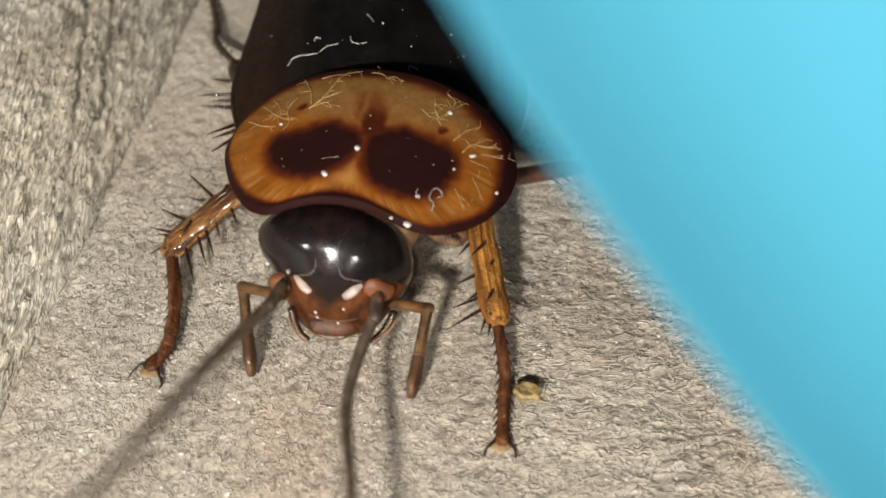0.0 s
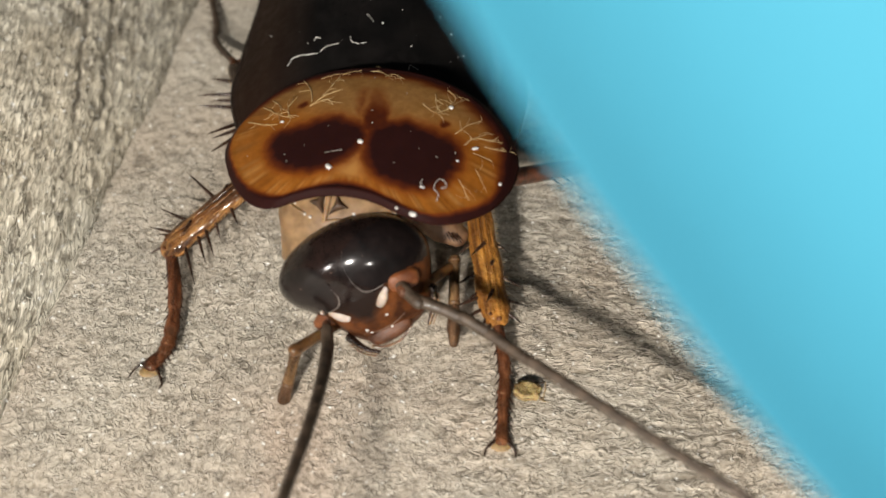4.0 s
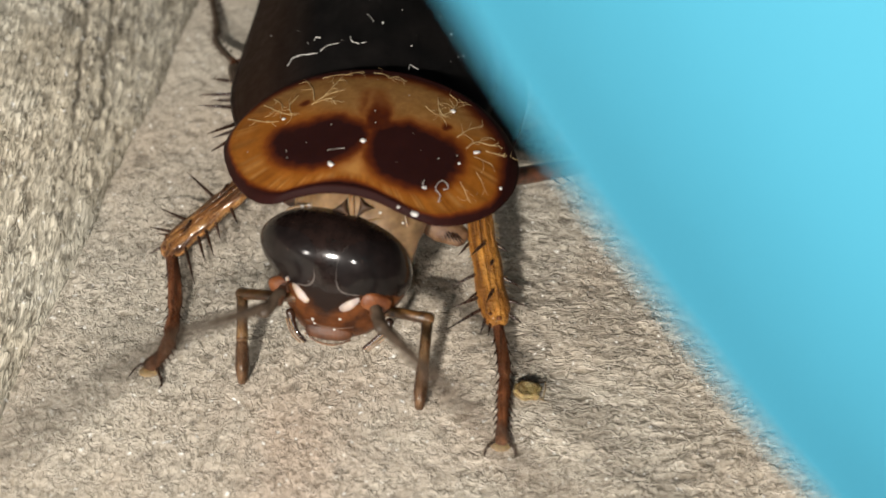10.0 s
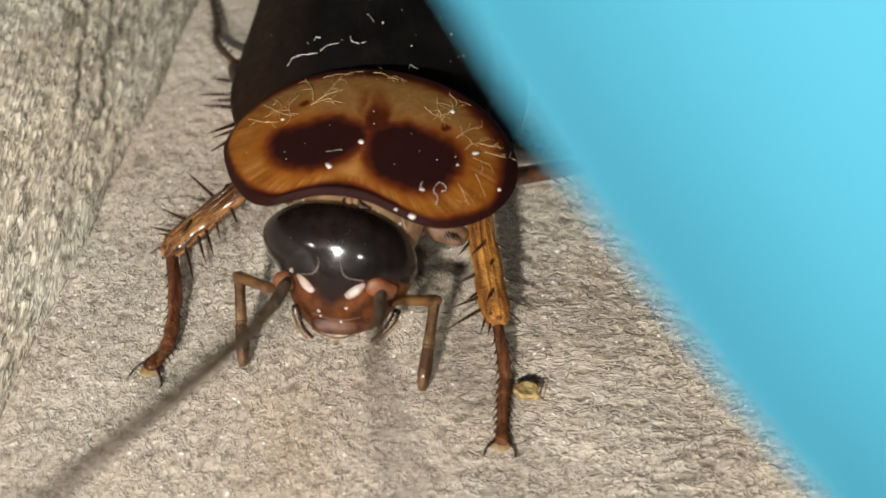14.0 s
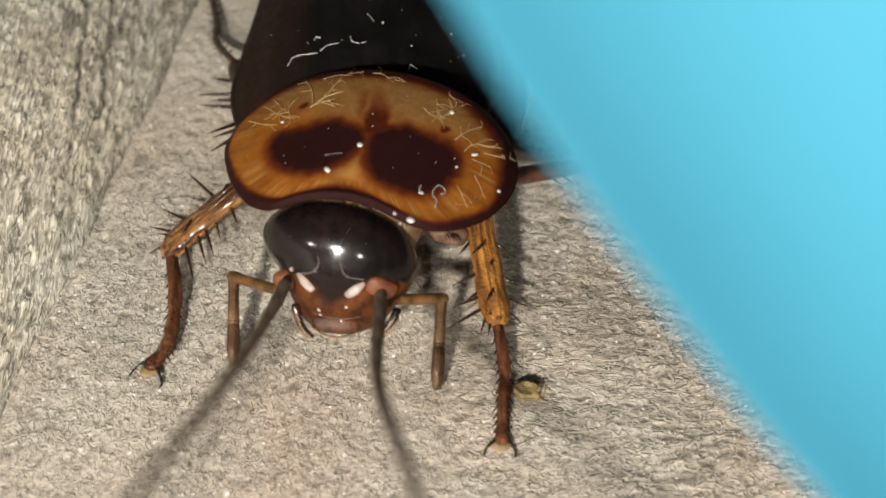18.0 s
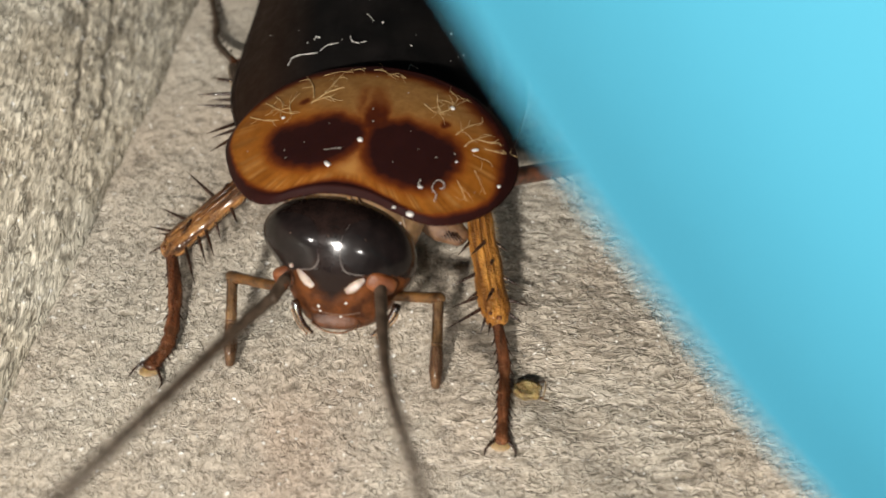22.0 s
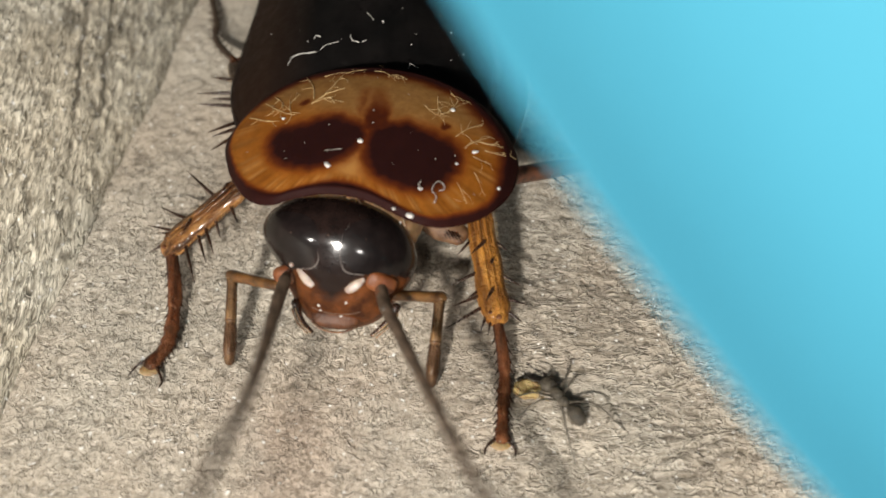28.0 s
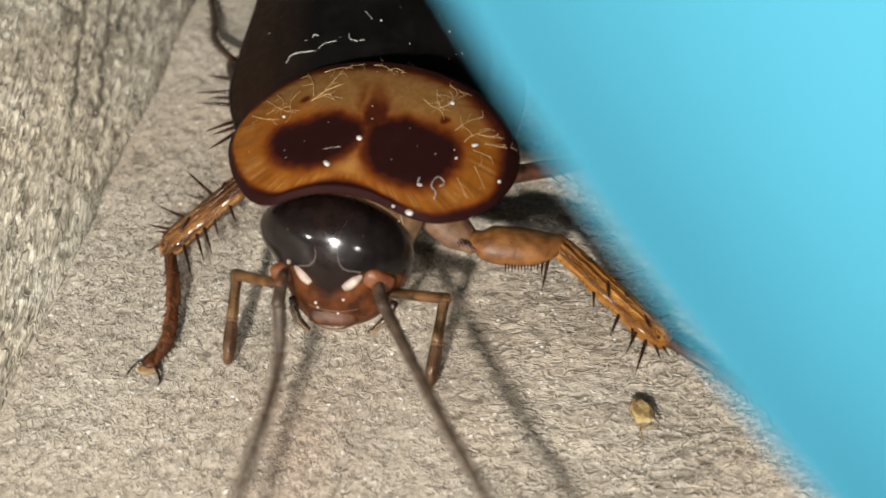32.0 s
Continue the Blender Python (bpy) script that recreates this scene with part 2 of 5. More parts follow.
# ---- building helpers ----
def part(name, bm, material, parent=None, label="", at=None, smooth=True):
    """One mesh object, drawn in millimetres, under a thing or a part."""
    bm.transform(Matrix.Scale(MM, 4))
    me = bpy.data.meshes.new(name)
    bm.to_mesh(me)
    bm.free()
    me.materials.append(material)
    if smooth:
        me.shade_smooth()
    ob = new(name, me)
    if parent is not None:
        ob.parent = parent
    if at is not None:
        ob.matrix_basis = at
    if label:
        tagged(ob, label)
    return ob


def mm(x, y, z, rx=0, ry=0, rz=0):
    return pose(x * MM, y * MM, z * MM, rx, ry, rz)


def tube(bm, points, radii, around=10, flat=1.0):
    """A tapered tube with round ends through the points; flat squeezes it."""
    pts = [Vector(p) for p in points]
    first, last = (pts[0] - pts[1]).normalized(), (pts[-1] - pts[-2]).normalized()
    pts = [pts[0] + first * radii[0] * 0.8, pts[0] + first * radii[0] * 0.5, *pts, pts[-1] + last * radii[-1] * 0.5, pts[-1] + last * radii[-1] * 0.8]
    radii = [radii[0] * 0.45, radii[0] * 0.85, *radii, radii[-1] * 0.85, radii[-1] * 0.45]
    rings, side = [], None
    for i, p in enumerate(pts):
        d = (pts[min(i + 1, len(pts) - 1)] - pts[max(i - 1, 0)]).normalized()
        if side is None:
            side = d.cross(Vector((0, 0, 1)))
            if side.length < 0.05:
                side = d.cross(Vector((0, 1, 0)))
        side = (side - d * side.dot(d)).normalized()
        up = side.cross(d)
        rings.append([bm.verts.new(p + (side * math.cos(a) + up * math.sin(a) * flat) * radii[i])
                      for a in (2 * math.pi * k / around for k in range(around))])
    for a, b in zip(rings, rings[1:]):
        for k in range(around):
            bm.faces.new((a[k], b[k], b[(k + 1) % around], a[(k + 1) % around]))
    bm.faces.new(rings[0])
    bm.faces.new(rings[-1][::-1])


def smooth_line(points, steps=4):
    """Points of a Catmull-Rom curve through the given ones."""
    p = [Vector(q) for q in points]
    p = [p[0] * 2 - p[1], *p, p[-1] * 2 - p[-2]]
    out = []
    for a, b, c, d in zip(p, p[1:], p[2:], p[3:]):
        for k in range(steps):
            s = k / steps
            out.append(0.5 * (2 * b + (c - a) * s + (2 * a - 5 * b + 4 * c - d) * s * s + (3 * b - a - 3 * c + d) * s ** 3))
    return [*out, p[-2]]


def blob(bm, centre, radii, turn=(0, 0, 0), rings=14, around=20, power=2.0):
    """A squarish or round ellipsoid."""
    m = Matrix.Translation(centre) @ pose(0, 0, 0, *turn)
    sg = lambda v: math.copysign(abs(v) ** (2 / power), v)
    grid = []
    for i in range(1, rings):
        a = math.pi * i / rings
        grid.append([bm.verts.new(m @ Vector((radii[0] * sg(math.sin(a) * math.cos(b)), radii[1] * sg(math.sin(a) * math.sin(b)), radii[2] * math.cos(a))))
                     for b in (2 * math.pi * k / around for k in range(around))])
    top, low = bm.verts.new(m @ Vector((0, 0, radii[2]))), bm.verts.new(m @ Vector((0, 0, -radii[2])))
    for k in range(around):
        n = (k + 1) % around
        bm.faces.new((top, grid[0][k], grid[0][n]))
        bm.faces.new((low, grid[-1][n], grid[-1][k]))
        for a, b in zip(grid, grid[1:]):
            bm.faces.new((a[k], b[k], b[n], a[n]))


def cone(bm, base, tip, r, around=6):
    tube(bm, [base, Vector(base).lerp(Vector(tip), 0.5), tip], [r, r * 0.7, r * 0.12], around)


def ripple(nx, ny, length_x, length_y, seed, cut=1.0):
    """A smooth random field of unit spread; the lengths are in cells."""
    g = np.random.default_rng(seed).normal(size=(ny, nx))
    fx, fy = np.fft.fftfreq(nx)[None, :], np.fft.fftfreq(ny)[:, None]
    h = np.fft.ifft2(np.fft.fft2(g) * np.exp(-2 * (np.pi * cut) ** 2 * ((fx * length_x) ** 2 + (fy * length_y) ** 2))).real
    return h / h.std()


def sheet(name, xs, ys, place, material, pit, side):
    """One grid mesh with a darkening attribute: place(X, Y) gives the points in mm, pit how dark the hollows are."""
    ny, nx = len(ys), len(xs)
    pts = place * MM
    me = bpy.data.meshes.new(name)
    i = np.arange(ny * nx).reshape(ny, nx)
    quads = np.stack([i[:-1, :-1], i[:-1, 1:], i[1:, 1:], i[1:, :-1]], -1).reshape(-1, 4)
    me.vertices.add(ny * nx)
    me.vertices.foreach_set("co", pts.reshape(-1))
    me.loops.add(quads.size)
    me.loops.foreach_set("vertex_index", quads.reshape(-1))
    me.polygons.add(len(quads))
    me.polygons.foreach_set("loop_start", np.arange(0, quads.size, 4))
    me.polygons.foreach_set("loop_total", np.full(len(quads), 4))
    me.update(calc_edges=True)
    at = me.attributes.new("pit", "FLOAT", "POINT")
    at.data.foreach_set("value", np.clip(pit, 0, 1).astype(np.float32).reshape(-1))
    at = me.attributes.new("side", "FLOAT", "POINT")
    at.data.foreach_set("value", np.clip(side, 0, 1).astype(np.float32).reshape(-1))
    me.materials.append(material)
    me.shade_smooth()
    return new(name, me)


def closed_line(points, count):
    """A closed smooth curve through the points, in plan, as `count` points evenly spread by their share."""
    n, out = len(points), []
    for k in range(count):
        f = k * n / count
        i, s = int(f) % n, f - int(f)
        a, b, c, d = (Vector(points[(i + j) % n]) for j in (-1, 0, 1, 2))
        out.append(0.5 * (2 * b + (c - a) * s + (2 * a - 5 * b + 4 * c - d) * s * s + (3 * b - a - 3 * c + d) * s ** 3))
    return out


def closed_line_3d(points, count):
    """A closed polygon with evenly spread points and slightly hollow sides."""
    n, out, mid = len(points), [], sum(points, Vector()) / len(points)
    for k in range(count):
        f = k * n / count
        a, b, s = points[int(f)], points[(int(f) + 1) % n], f - int(f)
        q = a.lerp(b, s)
        out.append(q.lerp(mid, 0.22 * math.sin(math.pi * s)))
    return out


def ss(x, lo, hi):
    s = min(1, max(0, (x - lo) / (hi - lo)))
    return s * s * (3 - 2 * s)


def patch_distance(x, y, loop):
    """How far a place lies inside (+) or outside (-) a closed curve."""
    best, inside = 1e9, False
    for k in range(len(loop)):
        a, b = loop[k - 1], loop[k]
        dx, dy = b.x - a.x, b.y - a.y
        f = min(1, max(0, ((x - a.x) * dx + (y - a.y) * dy) / (dx * dx + dy * dy + 1e-9)))
        best = min(best, (x - a.x - f * dx) ** 2 + (y - a.y - f * dy) ** 2)
        if (a.y > y) != (b.y > y) and x < a.x + (y - a.y) / (b.y - a.y) * dx:
            inside = not inside
    return math.sqrt(best) * (1 if inside else -1)


# ---- the floor: one sheet of weathered wood ----
def floor():
    step = 0.078
    fx, fy = np.arange(-21, 17, step), np.arange(-14, 26, step)
    far = np.array([0.5, 1.5, 4, 10, 22, 45, 80, 120.0])
    xs, ys = np.concatenate([-21 - far[::-1], fx, fx[-1] + far]), np.concatenate([-14 - far[::-1], fy, fy[-1] + far])
    X, Y = np.meshgrid(xs, ys)
    nx, ny = len(fx), len(fy)
    FX, FY = np.meshgrid(fx, fy)
    grit = ripple(nx, ny, 1.1, 1.1, 1) * 0.6 + ripple(nx, ny, 2.2, 2.0, 2) * 0.5
    crack = ripple(nx, ny, 3.0, 1.2, 3) * 0.75 + ripple(nx, ny, 7, 2.0, 4) * 0.5
    soft = ripple(nx, ny, 14, 12, 5)
    side = 1 / (1 + np.exp(-(FX - 0.5 + 1.2 * ripple(nx, ny, 30, 30, 6)) / 1.6))
    h = grit * (1 - 0.35 * side) + crack * 0.7 * side
    z = np.zeros_like(X)
    z[8:-8, 8:-8] = 0.020 * h + 0.035 * soft
    fade = np.clip((FX.min() + 2 - FX) / 2, 0, 1)
    z[8:-8, 8:-8] *= 1 - fade
    pit = np.zeros_like(X)
    # short dashes and a few long cracks along the grain, on the side away from the board
    cracks = np.zeros_like(h)
    rnd = random.Random(61)
    for n in range(1500):
        long = n < 26
        x0, y0 = (rnd.uniform(0.0, 14.5), rnd.uniform(-12, 4)) if n < 900 else (rnd.uniform(1.0, 8.5), rnd.uniform(-4.5, 4))
        reach = rnd.uniform(0.9, 2.0) if long else rnd.uniform(0.10, 0.42)
        lean = rnd.gauss(-0.10, 0.12 if long else 0.35)
        wide, deep = rnd.uniform(0.05, 0.075), rnd.uniform(0.45, 0.9) * (1 if long else rnd.uniform(0.4, 1.0))
        i0, i1 = np.searchsorted(fx, [x0 - reach - 0.2, x0 + reach + 0.2])
        j0, j1 = np.searchsorted(fy, [y0 - 0.9, y0 + 0.9])
        u, v = FX[j0:j1, i0:i1] - x0, FY[j0:j1, i0:i1] - y0
        if not u.size:
            continue
        bend = lean * u + 0.06 * np.sin(u * rnd.uniform(2, 6) + n) + 0.03 * np.sin(u * 11 + n)
        trace = deep * np.exp(-((v - bend) / wide) ** 2) / (1 + np.exp((np.abs(u) - reach) / 0.05))
        cracks[j0:j1, i0:i1] = np.maximum(cracks[j0:j1, i0:i1], trace)
    cracks *= side * np.clip(0.88 + 0.3 * ripple(nx, ny, 20, 14, 33), 0.15, 1)
    z[8:-8, 8:-8] -= 0.05 * cracks
    pores = np.clip((-grit - 1.05) * 0.7, 0, 0.5) * (1 - 0.5 * side)
    scratch = np.clip((np.abs(ripple(nx, ny, 9, 9, 7)) < 0.035) * (ripple(nx, ny, 14, 14, 8) > 0.9), 0, 1) * 0.5
    half = np.zeros_like(X)
    half[8:-8, 8:-8] = side
    pit[8:-8, 8:-8] = np.maximum(np.maximum(cracks, pores), scratch)
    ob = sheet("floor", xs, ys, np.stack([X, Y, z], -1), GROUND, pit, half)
    # a faint reddish spill soaked into the wood before the head
    cloud = np.zeros_like(X)
    cloud[8:-8, 8:-8] = 0.8 + 0.25 * ripple(nx, ny, 9, 9, 41) + 0.15 * ripple(nx, ny, 3, 3, 42)
    spill = np.exp(-(((X - -3.7) / 4.2) ** 2 + ((Y - -8.4) / 3.2) ** 2)) * cloud
    at = ob.data.attributes.new("spill", "FLOAT", "POINT")
    at.data.foreach_set("value", np.clip(spill, 0, 1).astype(np.float32).reshape(-1))
    # rubbed smooth in the corner by the board
    front = 1 / (1 + np.exp((X + 1.5) / 1.0)) / (1 + np.exp((Y + 5.0) / 1.2))
    worn = 0.34 * front
    worn = worn + (0.95 - worn) / (1 + np.exp((X + 6.6) / 0.8)) / (1 + np.exp(-(Y - 4.2) / 1.0))
    at = ob.data.attributes.new("worn", "FLOAT", "POINT")
    at.data.foreach_set("value", worn.astype(np.float32).reshape(-1))
    tagged(ob, "pale grey weathered wood with fine pits and cracks", "floor", kind="structure")


floor()


# ---- the raised board beside it ----
def board():
    step = 0.10
    s, u = np.concatenate([[-90, -60, -36, -22], np.arange(-14, 24, step), [32, 46, 70, 100]]), np.concatenate([np.linspace(-0.3, 3.0, 60), np.arange(3.1, 12, 0.10), [14, 20, 32, 50, 80]])
    S, U = np.meshgrid(s, u)
    ny, nx = S.shape
    a, b = np.array((-13.16, -2.04)), np.array((-10.89, 11.93))
    d = (b - a) / np.linalg.norm(b - a)
    n = np.array((-d[1], d[0]))
    height = 0.10 + 0.20 * np.clip(S + 1.5, 0, 9) + 0.05 * np.clip(S - 7.5, 0, 20)
    run = 0.25 + 1.2 * height
    x = np.clip(U / run, 0, 1)
    rise = height * (1 - (1 - x) ** 1.4)
    past = np.clip(U - run, 0, None)
    z = np.where(U < 0, -0.3, rise) + 0.42 * past - 0.008 * np.clip(past, 0, 14) ** 2
    grain = ripple(nx, ny, 4, 1.1, 11) * 0.7 + ripple(nx, ny, 10, 1.8, 12) * 0.5
    grit = ripple(nx, ny, 1.4, 1.0, 13)
    lumps = ripple(nx, ny, 20, 10, 14)
    keep = np.clip(U / 0.4, 0, 1)
    z = z + keep * (0.035 * grain + 0.03 * grit + 0.06 * lumps)
    U2 = U + 0.12 * ripple(nx, ny, 25, 40, 15) * np.clip(1 - U / 6, 0, 1)
    X, Y = a[0] + d[0] * S + n[0] * U2, a[1] + d[1] * S + n[1] * U2
    pit = np.clip(np.clip((-grain - 1.2) * 0.6, 0, 0.5) + np.clip((-grit - 1.3) * 0.5, 0, 0.4), 0, 0.6)
    for x0, y0, x1, y1, wide, deep in ((-13.91, 4.6, -14.35, 10.26, 0.075, 1.0), (-13.16, 5.2, -13.47, 10.83, 0.065, 0.95), (-12.45, 8.6, -12.72, 11.8, 0.05, 0.5)):
        run_y = (Y - y0) / (y1 - y0)
        line = x0 + (x1 - x0) * run_y + 0.05 * np.sin(Y * 2.1) + 0.03 * np.sin(Y * 6.3)
        trace = np.exp(-((X - line) / wide) ** 2) * np.clip((Y - y0) / 0.8, 0, 1)
        pit = np.maximum(pit, deep * trace)
        z = z - 0.08 * trace
    # shade at the board's foot, coloured in through pit, over a shallow groove
    shaded_seam = np.exp(-((U - 0.10) / 0.10) ** 2) * np.clip((S - 1) / 4, 0, 1)
    pit = np.maximum(pit, 0.45 * shaded_seam)
    z = z - 0.05 * shaded_seam
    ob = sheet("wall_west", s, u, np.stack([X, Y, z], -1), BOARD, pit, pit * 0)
    tagged(ob, "rough grey weathered wood edge with upright grain", "wooden edge", kind="structure")


board()


# ---- the cyan plastic sheet that leans in close to the lens ----
def plastic_sheet():
    top, low = Vector((0.12, -19.09, 26.59)), Vector((4.11, -21.87, 22.01))
    along = (top - low).normalized()
    foot = low - along * (low.z / along.z)
    g = Vector((16.1, -1.92, 0)).normalized()
    nrm = along.cross(g).normalized()
    if nrm.dot(AXIS_FW) > 0:
        nrm = -nrm
    thick, bm = 0.22, bmesh.new()
    profile = [(0.06 - 0.06 * math.sin(math.pi * k / 10), 0.7 * math.cos(math.pi * k / 10)) for k in range(11)]
    outer = [70, 50, 35, 25, 18, 14, 11, 8.5, 6.5, 5, 3.8, 2.8, 2.2, 1.8, 1.4, 1.1, 0.85, 0.65, 0.5]
    profile = [*((b, 0.7) for b in outer), *profile, *((b, -0.7) for b in outer[::-1])]
    rows = []

    def lip(b):
        """Behind its edge the sheet falls away a little."""
        return -3.0 * (1 - math.exp(-max(b, 0) / 3))

    for k in range(121):
        t = 62 * k / 120
        wave = -0.15 - 0.08 * ss(t, 33.6, 36.0) - 0.17 * (1 - ss(t, 31.5, 36.0)) - 0.027 * (t - 34.75) - 0.253 * (1 - min(3.0, ((t - 34.75) / 3.4) ** 2))  # and bows outwards a little
        rows.append([bm.verts.new(foot + along * t + g * (b + wave) + nrm * (c * thick + lip(b) - 0.69 * math.exp(-((t - 34.75) / 6.9) ** 2))) for b, c in profile])
    for a, b in zip(rows, rows[1:]):
        for k in range(len(profile)):
            n = (k + 1) % len(profile)
            bm.faces.new((a[k], a[n], b[n], b[k]))
    bm.faces.new(rows[0])
    bm.faces.new(rows[-1][::-1])
    bmesh.ops.recalc_face_normals(bm, faces=bm.faces)
    tagged(part("plastic_sheet", bm, CYAN), "bright cyan blue plastic sheet leaning over the wood", "plastic sheet")


plastic_sheet()


# ---- the cockroach ----
BASE = Vector((-2.6, 3.0, 0))
roach = tagged(new("cockroach"), "dark cockroach with an amber ringed neck shield, on wood", "cockroach")
roach.matrix_world = Matrix.Translation(BASE * MM)
FROM = Matrix.Translation(-BASE * MM)  # from plan to cockroach space


def bone(p, q, roll=0):
    """A pose at p whose y axis runs to q, in cockroach space."""
    d = (Vector(q) - Vector(p)).normalized()
    x = d.cross(Vector((0, 0, 1))).normalized()
    z = x.cross(d)
    m = Matrix((x, d, z)).transposed().to_4x4()
    return FROM @ Matrix.Translation(Vector(p) * MM) @ m @ pose(0, 0, 0, 0, roll, 0)


def rig(p):
    """Points of the plan, seen from the cockroach's base."""
    return [Vector(q) - BASE for q in p]


# neck shield
def shield_height(x, y):
    return -1.535 * (x / 4.768) ** 2 - 0.562 * (y / (3.5 if y > 0 else 4.5)) ** 2 - 0.05 * math.exp(-((abs(x) - 1.7) ** 2 / 0.9 + (y + 0.4) ** 2 / 0.8))


def pronotum():
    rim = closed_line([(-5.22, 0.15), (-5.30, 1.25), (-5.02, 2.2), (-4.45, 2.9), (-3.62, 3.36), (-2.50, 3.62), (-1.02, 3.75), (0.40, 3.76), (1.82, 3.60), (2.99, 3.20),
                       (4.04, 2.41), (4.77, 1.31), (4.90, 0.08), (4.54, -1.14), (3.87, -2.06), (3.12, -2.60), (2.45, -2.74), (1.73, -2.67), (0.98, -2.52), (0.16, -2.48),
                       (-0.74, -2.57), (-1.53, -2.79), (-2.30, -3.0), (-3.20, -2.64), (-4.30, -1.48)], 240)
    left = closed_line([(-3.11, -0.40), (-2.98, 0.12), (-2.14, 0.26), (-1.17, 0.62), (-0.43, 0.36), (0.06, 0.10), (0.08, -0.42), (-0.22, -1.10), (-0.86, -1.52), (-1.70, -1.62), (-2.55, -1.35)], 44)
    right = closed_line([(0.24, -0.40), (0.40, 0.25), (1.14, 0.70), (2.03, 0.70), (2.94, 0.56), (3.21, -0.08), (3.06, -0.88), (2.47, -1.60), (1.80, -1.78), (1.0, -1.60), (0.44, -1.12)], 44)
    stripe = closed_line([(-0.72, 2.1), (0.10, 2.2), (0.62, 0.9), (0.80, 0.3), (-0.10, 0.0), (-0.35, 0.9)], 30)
    heart, nr, na = Vector((-0.2, 0.3)), 76, len(rim)
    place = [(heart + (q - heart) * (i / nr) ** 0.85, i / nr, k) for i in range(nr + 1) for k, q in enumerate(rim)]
    bm = bmesh.new()

    def at(p, r, under=0.0):
        front = ss(-p.y, 0.6, 2.0)
        lip = 0.04 * math.exp(-((r - 0.93) / 0.035) ** 2) - (0.12 + 0.04 * front) * max(0, (r - 0.90) / 0.10) ** 2.2
        return Vector((p.x, p.y, shield_height(p.x, p.y) + lip - under))

    vs = [bm.verts.new(at(p, r)) for p, r, k in place]
    for i in range(nr):
        for k in range(na):
            n = (k + 1) % na
            bm.faces.new((vs[i * na + n], vs[(i + 1) * na + n], vs[(i + 1) * na + k], vs[i * na + k]))
    # underside: the rim turns in and closes
    low = [bm.verts.new(at(heart + (q - heart) * 0.97, 1, 0.10)) for q in rim]
    inn = [bm.verts.new(at(heart + (q - heart) * 0.6, 0.6, 0.20)) for q in rim]
    for p, q in ((vs[nr * na:], low), (low, inn)):
        for k in range(na):
            n = (k + 1) % na
            bm.faces.new((p[n], q[n], q[k], p[k]))
    bm.faces.new(inn)
    rnd = random.Random(4)
    streak = [rnd.random() for _ in range(na)]
    marks, rays, warm, pale = [], [], [], []
    for p, r, k in place:
        s = noise.noise_vector(Vector((p.x * 1.1, p.y * 1.1, 1.7))) * 0.10 + noise.noise_vector(Vector((p.x * 3.6, p.y * 3.6, 5.1))) * 0.075
        x, y = p.x + s.x, p.y + s.y
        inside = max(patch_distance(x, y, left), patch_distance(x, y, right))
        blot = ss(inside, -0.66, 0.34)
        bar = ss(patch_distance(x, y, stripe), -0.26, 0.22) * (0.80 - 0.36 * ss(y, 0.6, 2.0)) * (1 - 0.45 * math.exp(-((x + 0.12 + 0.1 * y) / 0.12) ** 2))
        holes = max(1 - ss(math.hypot(x + 2.5, y - 1.36), 0.08, 0.30), 1 - ss(math.hypot(x - 2.44, y - 1.13), 0.08, 0.28)) * 0.72
        q = rim[k]
        inward = (q - heart).length * (1 - r ** 0.85)
        front = ss(-q.y, 1.9, 2.5) * (1 - ss(abs(q.x + 0.6), 2.3, 3.6))
        wide = 0.42 + 0.26 * front + 0.85 * ss(q.y, 1.0, 3.0) + 0.75 * ss(q.x, 2.8, 4.6) * ss(q.y, -1.2, 0.6) * (1 - 0.6 * ss(q.y, 1.0, 3.0))
        edge = 1.15 * (1 - ss(inward + 0.5 * s.x, 0.05 + 0.08 * front, wide))
        marks.append(max(blot, bar, holes, edge) - 0.12)
        rays.append(max(0, min(0.6, (streak[k] - 0.5) * 1.2 * ss(r, 0.62, 0.80))))
        warm.append(min(1, 0.95 * ss(-y + 0.34 * abs(x), -1.2, 0.6)))
        fork = math.exp(-((x - 0.02) / (0.16 + 0.35 * ss(-y, 0.9, 1.7))) ** 2) * ss(-y, 0.35, 0.75) * (1 - ss(-y, 1.6, 2.0))
        pale.append(max(0.45 * fork, max(0, (streak[(k * 7 + 3) % na] - 0.72) * 1.4) * ss(r, 0.66, 0.78) * (1 - ss(r, 0.86, 0.93))))
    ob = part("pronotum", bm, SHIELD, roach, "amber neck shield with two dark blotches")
    for name, values, fill in (("blotch", marks, 1.2), ("rays", rays, 0.0), ("warm", warm, 1.0), ("pale", pale, 0.0)):
        at_ = ob.data.attributes.new(name, "FLOAT", "POINT")
        at_.data.foreach_set("value", np.array(values + [fill] * (2 * na), dtype=np.float32))
    return ob


shield_part = pronotum()


def on_shield(x, y, lift=0.0):
    return Vector((x, y, shield_height(x, y) + 0.02 + lift))


